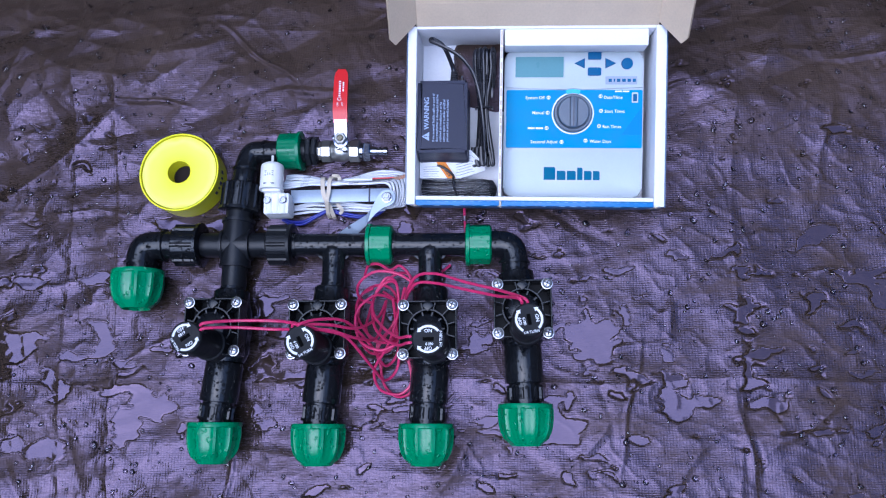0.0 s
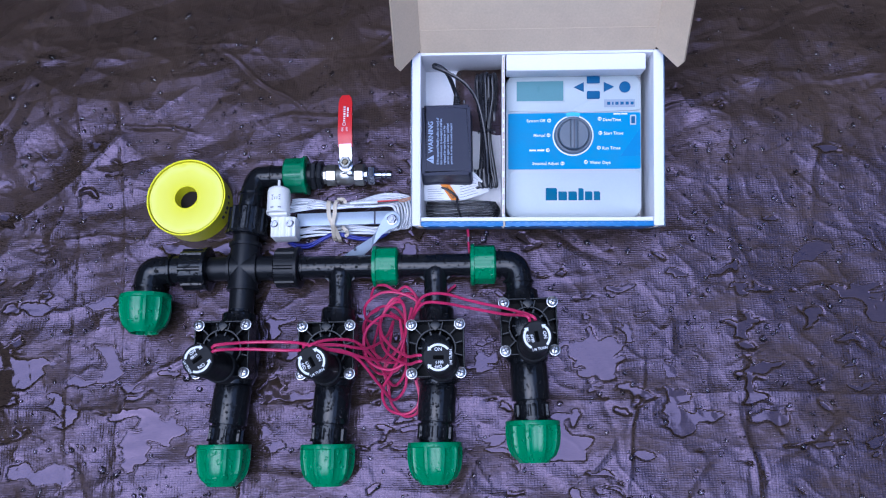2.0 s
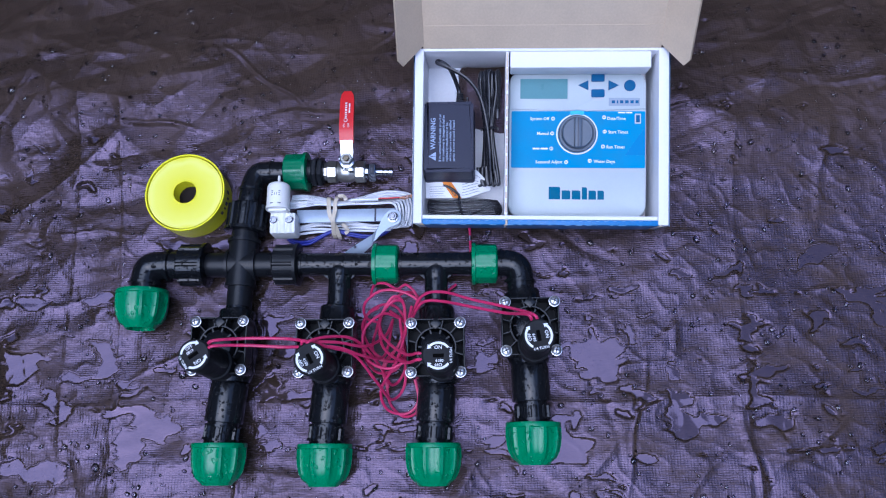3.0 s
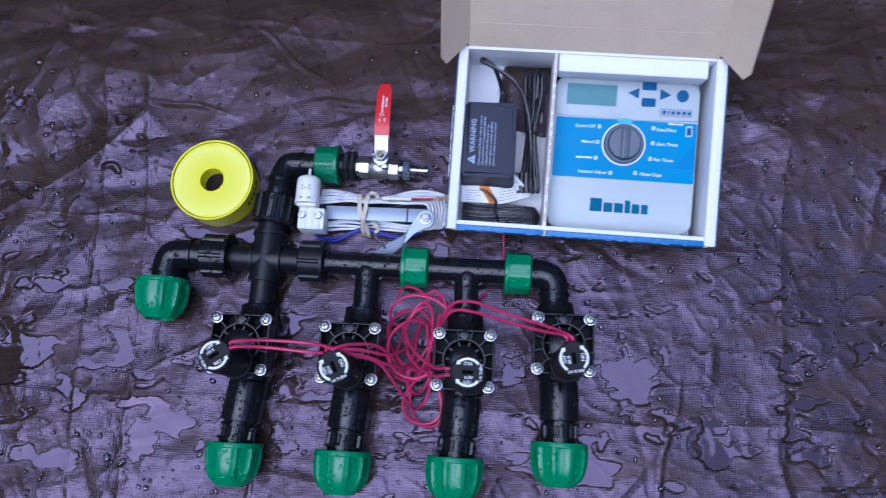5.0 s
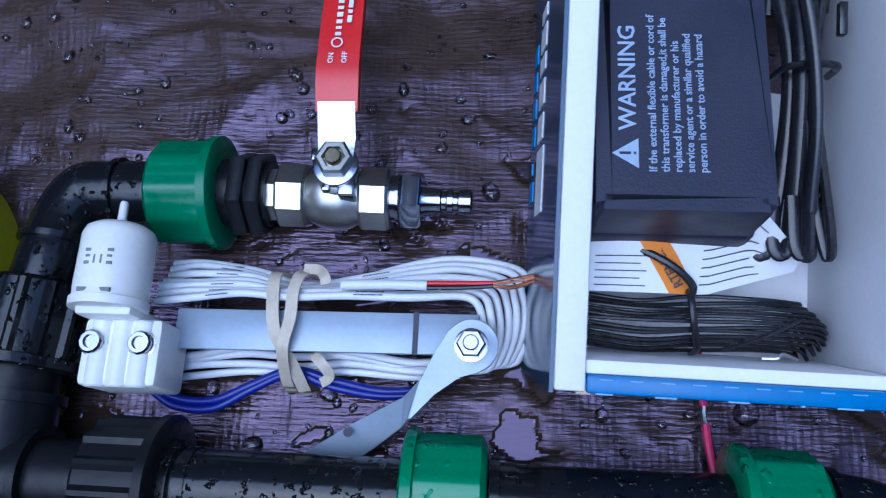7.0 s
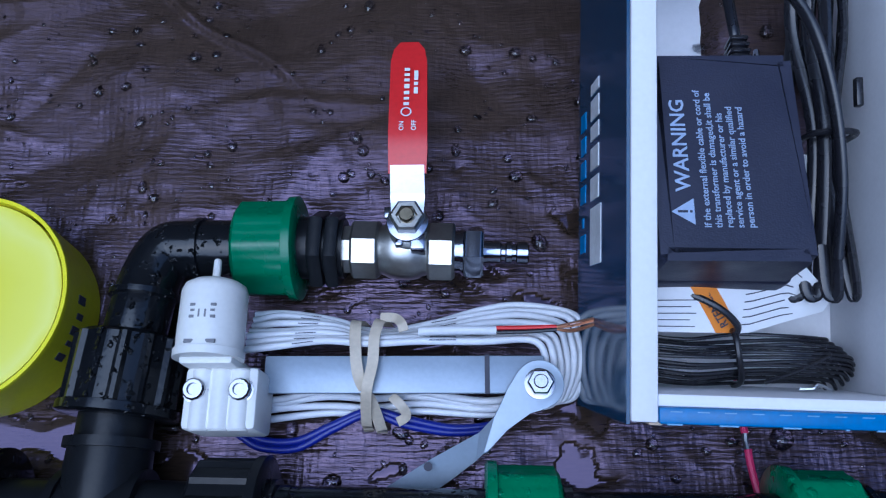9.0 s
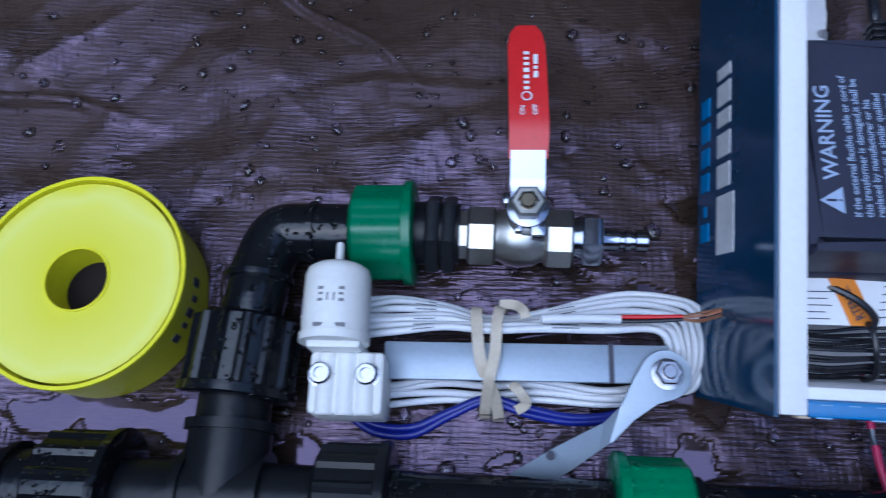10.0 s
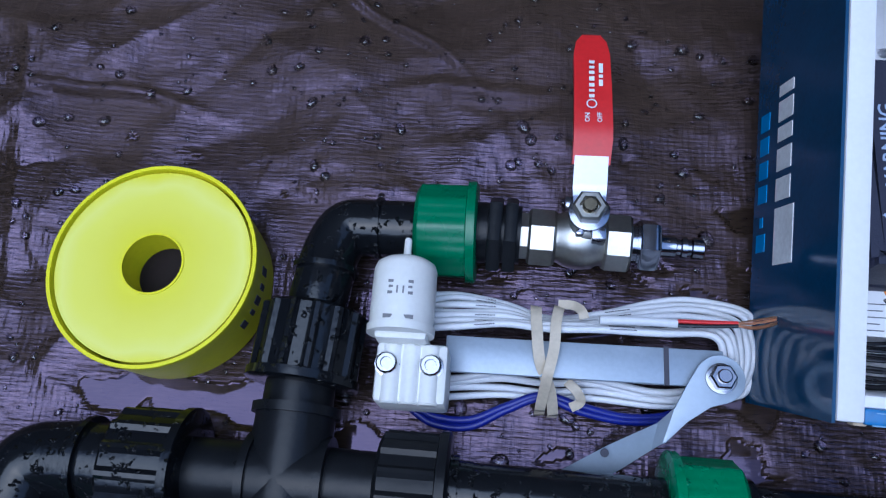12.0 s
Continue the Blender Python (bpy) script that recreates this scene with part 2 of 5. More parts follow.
def revolve(p0, p1, profile, seg=40, ribs=None, bm=None, closed=False):
    """A body of revolution from p0 towards p1; profile: (metres along, radius). ribs: (count, depth, from, to)."""
    bm = bm or bmesh.new()
    d, u, v = axes(p0, p1)
    p0 = Vector(p0)
    if ribs:
        seg = ribs[0] * 6
    rings = []
    for s, r in profile:
        ring = []
        for i in range(seg):
            q = r
            if ribs and ribs[2] <= s <= ribs[3] and i % 6 in (0, 1):
                q += ribs[1]
            a = 2 * math.pi * i / seg
            ring.append(bm.verts.new(p0 + d * s + (u * math.cos(a) + v * math.sin(a)) * max(q, 1e-5)))
        rings.append(ring)
    for a, b in zip(rings, rings[1:]):
        for i in range(seg):
            bm.faces.new((a[i], a[(i + 1) % seg], b[(i + 1) % seg], b[i]))
    if closed:
        a, b = rings[-1], rings[0]
        for i in range(seg):
            bm.faces.new((a[i], a[(i + 1) % seg], b[(i + 1) % seg], b[i]))
        return bm
    if profile[0][1] > 2e-5:
        bm.faces.new(rings[0][::-1])
    if profile[-1][1] > 2e-5:
        bm.faces.new(rings[-1])
    return bm


def spline(points, steps=8):
    """Points along a smooth curve through the given ones."""
    p = [Vector(q) for q in points]
    p = [2 * p[0] - p[1]] + p + [2 * p[-1] - p[-2]]
    out = []
    for i in range(1, len(p) - 2):
        a, b, c, d = p[i - 1 : i + 3]
        for j in range(steps):
            t = j / steps
            out.append(0.5 * (2 * b + (c - a) * t + (2 * a - 5 * b + 4 * c - d) * t * t + (3 * b - a - 3 * c + d) * t**3))
    return out + [p[-2]]


def tube(points, r, seg=8, bm=None, flat=1.0, smooth=8):
    """A round or flattened cord along a smooth curve."""
    bm = bm or bmesh.new()
    path = spline(points, smooth) if smooth else [Vector(q) for q in points]
    u = None
    rings = []
    for i, q in enumerate(path):
        d = (path[min(i + 1, len(path) - 1)] - path[max(i - 1, 0)])
        d = d.normalized() if d.length > 1e-9 else Vector((1, 0, 0))
        if u is None:
            u = d.cross(Vector((0, 0, 1)))
            u = u.normalized() if u.length > 1e-3 else Vector((1, 0, 0))
        u = (u - d * u.dot(d)).normalized()
        v = d.cross(u)
        rr = r(i / (len(path) - 1)) if callable(r) else r
        rings.append([bm.verts.new(q + u * math.cos(a) * rr + v * math.sin(a) * rr * flat) for a in (2 * math.pi * j / seg for j in range(seg))])
    for a, b in zip(rings, rings[1:]):
        for i in range(seg):
            bm.faces.new((a[i], a[(i + 1) % seg], b[(i + 1) % seg], b[i]))
    bm.faces.new(rings[0][::-1])
    bm.faces.new(rings[-1])
    return bm


def block(lo, hi, bevel=0.0, m=None, seg=2, bm=None):
    made = bmesh.new()
    bmesh.ops.create_cube(made, size=1)
    lo, hi = Vector(lo), Vector(hi)
    for v in made.verts:
        v.co = Vector([lo[i] + (v.co[i] + 0.5) * (hi[i] - lo[i]) for i in range(3)])
    if bevel:
        bmesh.ops.bevel(made, geom=made.edges[:], offset=bevel, segments=seg, profile=0.5, affect="EDGES")
    if m:
        made.transform(m)
    if bm is None:
        return made
    return join(bm, made)


def join(bm, other):
    me = bpy.data.meshes.new("joined")
    other.to_mesh(me)
    other.free()
    bm.from_mesh(me)
    bpy.data.meshes.remove(me)
    return bm


def prism(outline, z0, z1, bevel=0.0, m=None):
    """A flat outline (x, y) made solid from z0 to z1."""
    bm = bmesh.new()
    lower = [bm.verts.new((x, y, z0)) for x, y in outline]
    upper = [bm.verts.new((x, y, z1)) for x, y in outline]
    k = len(outline)
    bm.faces.new(lower[::-1])
    top = bm.faces.new(upper)
    for i in range(k):
        bm.faces.new((lower[i], lower[(i + 1) % k], upper[(i + 1) % k], upper[i]))
    if bevel:
        bmesh.ops.bevel(bm, geom=list(top.edges), offset=bevel, segments=2, profile=0.5, affect="EDGES")
    if m:
        bm.transform(m)
    return bm


def rounded(x0, y0, x1, y1, r, k=6):
    out = []
    for cx, cy, a0 in ((x1 - r, y1 - r, 0), (x0 + r, y1 - r, 90), (x0 + r, y0 + r, 180), (x1 - r, y0 + r, 270)):
        for i in range(k + 1):
            a = radians(a0 + 90 * i / k)
            out.append((cx + r * math.cos(a), cy + r * math.sin(a)))
    return out


def disc(cx, cy, r, k=32):
    return [(cx + r * math.cos(2 * math.pi * i / k), cy + r * math.sin(2 * math.pi * i / k)) for i in range(k)]


def ring_plate(cx, cy, r0, r1, z0, z1, a0=0, a1=360, k=40, m=None):
    """A flat ring or arc with thickness."""
    bm = bmesh.new()
    full = a1 - a0 >= 360
    cols = []
    for i in range(k if full else k + 1):
        a = radians(a0 + (a1 - a0) * i / k)
        c, s = math.cos(a), math.sin(a)
        cols.append([bm.verts.new((cx + r * c, cy + r * s, z)) for r, z in ((r0, z0), (r1, z0), (r1, z1), (r0, z1))])
    for i in range(k):
        a, b = cols[i], cols[(i + 1) % len(cols)]
        for j in range(4):
            bm.faces.new((a[j], a[(j + 1) % 4], b[(j + 1) % 4], b[j]))
    if not full:
        bm.faces.new(cols[0][::-1])
        bm.faces.new(cols[-1])
    if m:
        bm.transform(m)
    return bm


def writing(name, body, size, m, material, parent, align="LEFT"):
    """Raised print in the built-in font: x along the line, y up the letters."""
    cu = bpy.data.curves.new(name, "FONT")
    cu.body, cu.size, cu.align_x, cu.align_y, cu.extrude, cu.resolution_u = body, size, align, "CENTER", 0.00006, 2
    cu.offset = size * 0.012
    tmp = bpy.data.objects.new(name, cu)
    me = bpy.data.meshes.new_from_object(tmp)
    bpy.data.objects.remove(tmp)
    inv = ROOT[parent.name]
    me.transform(inv @ m)
    me.materials.clear()
    me.materials.append(material)
    ob = new(name, me)
    ob.parent = parent
    ROOT[ob.name] = inv
    return ob


def bars(name, lines, height, gap, m, material, parent):
    """Print too small to read: rows of short bars; lines: lengths of the words."""
    bm = bmesh.new()
    for row, words in enumerate(lines):
        x = 0
        for w in words:
            block((x, -row * gap - height / 2, 0), (x + w, -row * gap + height / 2, 0.0001), bm=bm)
            x += w + height * 0.6
    bm.transform(m)
    return part(name, bm, material, parent)


# ---- ground and tarpaulin ----


def fbm(x, y, f, octaves=4, seed=0.0):
    return noise.fractal(Vector((x * f, y * f, seed)), 1.0, 2.0, octaves)


def smooth01(a, b, x):
    t = min(1.0, max(0.0, (x - a) / (b - a)))
    return t * t * (3 - 2 * t)


# straight folds left from packing: direction, offset, height
FOLDS = [(0.0, 1.0, -0.138, 0.0016), (1.0, 0.06, -0.334, 0.0013), (1.0, 0.05, -0.385, 0.0011), (0.02, 1.0, 0.252, 0.0012), (1.0, -0.05, 0.31, 0.0009), (0.10, 1.0, -0.225, 0.0010), (0.62, -0.78, -0.335, 0.0014), (0.55, 0.83, 0.33, 0.0006)]
# standing water: centre and half axes
POOLS = [(-0.292, -0.163, 0.046, 0.028), (-0.340, -0.098, 0.011, 0.034), (-0.450, -0.098, 0.042, 0.040), (0.166, -0.098, 0.030, 0.030), (0.128, -0.180, 0.042, 0.024), (0.250, -0.150, 0.052, 0.026), (0.043, -0.086, 0.012, 0.020), (-0.045, -0.162, 0.024, 0.018), (0.330, -0.150, 0.030, 0.016), (0.416, 0.113, 0.046, 0.012), (0.388, 0.004, 0.030, 0.012), (0.440, -0.048, 0.024, 0.022), (0.067, -0.205, 0.022, 0.012), (-0.228, 0.030, 0.080, 0.024), (-0.262, 0.036, 0.044, 0.013), (-0.220, 0.028, 0.030, 0.016), (-0.170, 0.022, 0.020, 0.010), (-0.300, 0.145, 0.034, 0.006), (-0.205, 0.142, 0.030, 0.006), (-0.40, -0.20, 0.05, 0.02)]


def facets(x, y, f, seed):
    """Flat-sided dents, as in stiff sheet that was crumpled and pulled out again."""
    wx, wy = x + 0.02 * fbm(x, y, 6.0, 2, seed + 3), y + 0.02 * fbm(x, y, 6.0, 2, seed + 7)
    d, _ = noise.voronoi(Vector(((wx * 0.8 + wy * 0.35) * f, (wy - 0.3 * wx) * f, seed)), distance_metric="MANHATTAN")
    return d[0]


def tarp_height(x, y):
    """Height of the sheet and how wet it is there."""
    centre = math.exp(-((x + 0.03) / 0.34) ** 2 - ((y + 0.02) / 0.2) ** 2)
    far = smooth01(0.06, 0.2, y)
    west = 1 - smooth01(-0.36, -0.22, x)
    near = max(abs(x) - 0.6, -0.33 - y, y - 0.42) < 0
    low = 0.008 * (1 - 0.9 * centre) * fbm(x, y, 3.3, 2, 2.0)
    big = (0.0034 + 0.0085 * far + 0.004 * west) * (1 - 0.6 * centre)
    small = 0.0014 + 0.0022 * far + 0.0012 * west
    h = low + 0.62 * (big + small)
    if near:
        h = low + big * facets(x, y, 9.0, 5.0) + small * facets(x, y, 24.0, 11.0)
        h += (0.0004 + 0.0007 * far) * fbm(x, y, 30.0, 2, 9.0)
        h += 0.0005 * max(0.0, 1 - 2.6 * abs(fbm(x + 0.3 * y, y, 31.0, 2, 14.0))) ** 2
    for a, b, c, g in FOLDS:
        d = abs(a * x + b * y - c + 0.003 * math.sin(23 * x + 17 * y))
        h += g * math.exp(-d / 0.006)
    # a swell beneath the far side of the carton
    h += 0.040 * smooth01(0.06, 0.21, y) * smooth01(0.0, 0.04, x) * (1 - smooth01(0.185, 0.225, x)) * (1 - smooth01(0.21, 0.30, y))
    # downward slope added so the sheet's far side mirrors dark wall, not sky
    h -= 0.046 * smooth01(0.195, 0.41, y)
    h -= 0.004 * centre
    ax, ay = x + 0.010 * fbm(x, y, 34.0, 2, 41.0), y + 0.007 * fbm(x, y, 34.0, 2, 47.0)
    p = 1.0 * fbm(0.8 * ax, 1.5 * ay, 34.0, 3, 21.0) + 0.35 * fbm(x, y, 5.0, 2, 31.0) - 0.06
    for px, py, rx, ry in POOLS:
        p += 0.68 * max(0.0, 1 - ((ax - px) / rx) ** 2 - ((ay - py) / ry) ** 2)
    p -= 0.40 * smooth01(0.10, 0.24, y)
    wet = smooth01(0.42, 0.47, p)
    pool = smooth01(0.30, 0.48, p)
    flat = low + 0.58 * (big + small) - 0.004 * centre - 0.046 * smooth01(0.195, 0.41, y)
    return h + pool * 0.72 * (flat - h) + 0.0005 * smooth01(0.415, 0.475, p), wet


rng = random.Random(17)
CREASES = []
for _ in range(90):
    ang = rng.choice((0.0, 0.0, 1.57, 0.6, -0.7, 0.9)) + rng.uniform(-0.25, 0.25)
    CREASES.append((rng.uniform(-0.52, 0.52), rng.uniform(-0.26, 0.34), ang, rng.uniform(0.02, 0.09), rng.uniform(0.0007, 0.0026) * rng.choice((1, 1, -0.6)), rng.uniform(0.003, 0.011)))


def creases(x, y):
    """Sharp straight creases pressed into the sheet."""
    out = x * 0.0
    for cx, cy, ang, half, amp, wide in CREASES:
        u = (x - cx) * math.cos(ang) + (y - cy) * math.sin(ang)
        v = (y - cy) * math.cos(ang) - (x - cx) * math.sin(ang) + 0.0025 * np.sin(u * 70 + cx * 90)
        amp = amp * (0.7 + 0.4 * np.clip((y - 0.06) / 0.12, 0, 1))
        out = out + amp * np.clip(1 - np.abs(v) / wide, 0, 1) * np.clip(1.4 - 1.4 * np.abs(u) / half, 0, 1)
        out = out + amp * 0.8 * (1 / (1 + np.exp(-v / 0.0015)) - 0.5) * np.exp(-np.abs(v) / 0.03) * np.clip(1.4 - 1.4 * np.abs(u) / half, 0, 1)
    return out


def build_tarp():
    xs = np.concatenate([np.linspace(-1.6, -0.56, 16)[:-1], np.linspace(-0.56, 0.56, 960), np.linspace(0.56, 1.6, 16)[1:]])
    ys = np.concatenate([np.linspace(-1.3, -0.30, 16)[:-1], np.linspace(-0.30, 0.38, 580), np.linspace(0.38, 1.4, 16)[1:]])
    nx, ny = len(xs), len(ys)
    co, wet = [], []
    for y in ys:
        for x in xs:
            h, w = tarp_height(x, y)
            co.append((x, y, h))
            wet.append(w)
    co = np.array(co)
    co[:, 2] += creases(co[:, 0], co[:, 1]) * (1 - 0.8 * np.array(wet))
    faces = [(j * nx + i, j * nx + i + 1, (j + 1) * nx + i + 1, (j + 1) * nx + i) for j in range(ny - 1) for i in range(nx - 1)]
    me = bpy.data.meshes.new("tarpaulin")
    me.from_pydata(co, [], faces)
    me.attributes.new("wet", "FLOAT", "POINT").data.foreach_set("value", wet)
    me.polygons.foreach_set("use_smooth", [True] * len(me.polygons))
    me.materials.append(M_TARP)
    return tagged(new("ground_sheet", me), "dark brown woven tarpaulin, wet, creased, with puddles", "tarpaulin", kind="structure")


build_tarp()
bm = bmesh.new()
bmesh.ops.create_grid(bm, x_segments=2, y_segments=2, size=400)
for v in bm.verts:
    v.co.z = -0.06
me = bpy.data.meshes.new("ground")
bm.to_mesh(me)
bm.free()
me.materials.append(M_GROUND)
tagged(new("ground", me), "plain damp concrete yard beneath the tarpaulin", "ground", kind="structure")
# unseen walls, added to block low sky and darken what wet surfaces mirror
for side, lo, hi in (("north", (-2.6, 1.9, -0.06), (2.6, 2.1, 5.7)), ("south", (-2.6, -2.3, -0.06), (2.6, -2.1, 2.2)), ("west", (-2.6, -2.1, -0.06), (-2.4, 1.9, 3.2)), ("east", (2.4, -2.1, -0.06), (2.6, 1.9, 2.7))):
    bm = block(lo, hi)
    me = bpy.data.meshes.new("unseen_wall_" + side)
    bm.to_mesh(me)
    bm.free()
    me.materials.append(M_WALL)
    tagged(new("unseen_wall_" + side, me), "plain dark wall, unseen, added round the yard to darken reflections", "wall", kind="structure")

# beads of water on the sheet
random.seed(4)
verts, faces = [], []
for _ in range(3600):
    x, y = random.uniform(-0.5, 0.5), random.uniform(-0.26, 0.33)
    h, w = tarp_height(x, y)
    if w > 0.2:
        continue
    h += float(creases(x, y))
    r = 0.0008 + 0.0022 * random.random() ** 4
    if random.random() < 0.06:
        r *= 1.7
    e, ang = random.uniform(0.7, 1.5), random.uniform(0, 3.14)
    base = len(verts)
    for k, (rr, zz) in enumerate(((1.0, -0.1), (0.95, 0.25), (0.7, 0.5), (0.3, 0.64))):
        for i in range(10):
            a = 2 * math.pi * i / 10
            px, py = rr * r * math.cos(a) * e, rr * r * math.sin(a)
            verts.append((x + px * math.cos(ang) - py * math.sin(ang), y + px * math.sin(ang) + py * math.cos(ang), h + zz * r))
    for k in range(3):
        for i in range(10):
            faces.append((base + k * 10 + i, base + k * 10 + (i + 1) % 10, base + k * 10 + 10 + (i + 1) % 10, base + k * 10 + 10 + i))
    faces.append(tuple(base + 30 + i for i in range(10)))
me = bpy.data.meshes.new("water_drops")
me.from_pydata(verts, [], faces)
me.polygons.foreach_set("use_smooth", [True] * len(me.polygons))
me.materials.append(M_WATER)
tagged(new("water_drops", me), "clear rain drops beaded on the tarpaulin", "water drops", kind="stuff")

# ---- the pipe manifold ----
manifold = thing("irrigation_manifold", "black pipe manifold with four solenoid valves and green nuts", "manifold", pose(-0.1, -0.05, 0))
AZ = 0.0215


def line_y(x):
    return 0.0022 - 0.0135 * (x + 0.298)


def along(x):
    return Vector((x, line_y(x), AZ))


def union_nut(p0, p1, length, r, material, name, label, rib=0.075):
    """A ribbed screw collar with a flanged rim."""
    prof = [(0, r * 0.82), (0.0005, r * 0.93), (0.002, r), (length - 0.0045, r * 1.0), (length - 0.004, r * 1.12), (length - 0.0008, r * 1.13), (length, r * 1.05), (length, r * 0.7)]
    return part(name, revolve(p0, p1, prof, ribs=(14 if rib > 0.05 else 10, r * rib, 0.0015, length - 0.0042)), material, manifold, label)


def big_nut(p0, p1, name="compression_nut"):
    prof = [(0, 0.020), (0, 0.0258), (0.001, 0.0262), (0.004, 0.0262), (0.005, 0.0243), (0.013, 0.0243), (0.021, 0.0234), (0.027, 0.0217), (0.0325, 0.0188), (0.0365, 0.0158), (0.0388, 0.0142), (0.0388, 0.0135), (0.030, 0.0130), (0.030, 0.0)]
    return part(name, revolve(p0, p1, prof, ribs=(10, 0.0021, 0.0045, 0.0345)), M_GREEN, manifold, "green compression nut with moulded ribs and water drops")


def collar(bm, p0, p1, s, r, w=0.0022):
    return revolve(p0, p1, [(s, r * 0.9), (s, r), (s + w, r), (s + w, r * 0.9)], bm=bm)


# cross piece
c = along(-0.1965)
bm = revolve(along(-0.2345), along(-0.16), [(0, 0.0125), (0.0225, 0.0128), (0.0225, 0.0165), (0.0255, 0.0165), (0.0255, 0.0150), (0.038, 0.0156), (0.0500, 0.0150), (0.0500, 0.0165), (0.0530, 0.0165), (0.0530, 0.0128), (0.0745, 0.0125)])
up0, up1 = Vector((-0.1985, -0.050, AZ)), Vector((-0.1965, 0.052, AZ))
revolve(up0, up1, [(0, 0.0125), (0.027, 0.0128), (0.027, 0.0162), (0.030, 0.0162), (0.030, 0.0150), (0.052, 0.0156), (0.074, 0.0150), (0.074, 0.0168), (0.0775, 0.0168), (0.0775, 0.0135), (0.102, 0.013)], bm=bm)
part("cross_fitting", bm, M_BLACK_DRY, manifold, "matt black four-way cross fitting")

union_nut(along(-0.262), along(-0.23), 0.0290, 0.0205, M_BLACK, "union_nut", "black ribbed union nut")
union_nut(along(-0.1635), along(-0.137), 0.0262, 0.0195, M_BLACK_DRY, "union_nut", "black ribbed union nut")
union_nut(Vector((-0.1945, 0.0662, AZ)), Vector((-0.1968, 0.034, AZ)), 0.031, 0.0195, M_BLACK, "union_nut", "black ribbed union nut")

# elbow at the closed end, turned down to its green nut
lx = -0.2975
path = [along(-0.258), along(-0.276), Vector((lx + 0.0045, line_y(lx) - 0.002, AZ)), Vector((lx, line_y(lx) - 0.012, AZ)), Vector((lx + 0.0006, -0.027, AZ))]
bm = tube(path, 0.0148, 28)
collar(bm, along(-0.272), along(-0.3), 0, 0.0172)
collar(bm, Vector((lx, -0.016, AZ)), Vector((lx, -0.03, AZ)), 0, 0.0172)
part("elbow", bm, M_BLACK, manifold, "wet black pipe elbow")
big_nut((lx + 0.0004, -0.0262, 0.0268), (lx + 0.0012, -0.07, 0.0268))


def tee(x0, x1, xb, yb):
    bm = revolve(along(x0), along(x1), [(0, 0.0095), (0, 0.0140), (0.003, 0.0140), (0.003, 0.0122), (0.008, 0.0122), (0.008, 0.0118), (x1 - x0 - 0.008, 0.0118), (x1 - x0 - 0.008, 0.0122), (x1 - x0, 0.0122)])
    a, b = along(xb), Vector((xb, yb, AZ))
    ln = (a - b).length
    revolve(a, b, [(0, 0.0105), (0.010, 0.0135), (0.0145, 0.0118), (0.0185, 0.0118), (ln - 0.004, 0.0118), (ln, 0.0118)], bm=bm)
    for side in (-1, 1):
        # webs in the corners of the branch
        wx = xb + side * 0.0135
        bm2 = prism([(wx - side * 0.004, line_y(xb) - 0.010), (wx + side * 0.005, line_y(xb) - 0.010), (wx - side * 0.004, line_y(xb) - 0.017)], AZ - 0.0015, AZ + 0.0015)
        join(bm, bm2)
    return part("tee_pipe", bm, M_BLACK, manifold, "wet black tee pipe")


tee(-0.1372, -0.0590, -0.0955, -0.044)
tee(-0.0345, 0.0405, 0.0025, -0.046)
union_nut(along(-0.0352), along(-0.0620), 0.0262, 0.0192, M_GREEN, "green_union_nut", "green ribbed union nut with water drops", 0.045)
union_nut(along(0.0648), along(0.0380), 0.0262, 0.0192, M_GREEN, "green_union_nut", "green ribbed union nut with water drops", 0.045)
rx = 0.0868
path = [along(0.060), along(0.074), Vector((rx - 0.004, line_y(rx) - 0.003, AZ)), Vector((rx, line_y(rx) - 0.013, AZ)), Vector((rx, -0.042, AZ))]
bm = tube(path, 0.0138, 28)
collar(bm, along(0.067), along(0.09), 0, 0.0158)
collar(bm, Vector((rx, -0.021, AZ)), Vector((rx, -0.04, AZ)), 0, 0.0158)
part("elbow", bm, M_BLACK, manifold, "wet black pipe elbow")

# branch up to the ball valve
VZ = 0.0185
path = [(-0.1955, 0.060, AZ), (-0.1935, 0.076, AZ), (-0.1922, 0.090, VZ + 0.001), (-0.1872, 0.1012, VZ), (-0.178, 0.1025, VZ), (-0.158, 0.1025, VZ)]
bm = tube(path, 0.0118, 28)
collar(bm, Vector((-0.1930, 0.081, AZ)), Vector((-0.1922, 0.1, AZ)), 0, 0.0132)
collar(bm, Vector((-0.1745, 0.1025, VZ)), Vector((-0.15, 0.1025, VZ)), 0, 0.0130)
part("elbow", bm, M_BLACK, manifold, "wet black pipe elbow")
union_nut(Vector((-0.1580, 0.1025, VZ)), Vector((-0.13, 0.1028, VZ)), 0.0250, 0.0185, M_GREEN_DRY, "green_union_nut", "green ribbed union nut", 0.045)
ax0, ax1 = Vector((-0.134, 0.1030, VZ)), Vector((-0.04, 0.1000, VZ))
bm = revolve(ax0, ax1, [(0, 0.0125), (0.005, 0.0125), (0.005, 0.0118), (0.0185, 0.0118)])
revolve(ax0, ax1, [(0.0055, 0.010), (0.0055, 0.0155), (0.0065, 0.0162), (0.0098, 0.0162), (0.0108, 0.0155), (0.0108, 0.010)], seg=6, bm=bm)
revolve(ax0, ax1, [(0.0120, 0.010), (0.0120, 0.0155), (0.0130, 0.0162), (0.0160, 0.0162), (0.0170, 0.0155), (0.0170, 0.010)], seg=6, bm=bm)
part("hex_adapter", bm, M_BLACK_DRY, manifold, "black plastic hexagonal adapter")
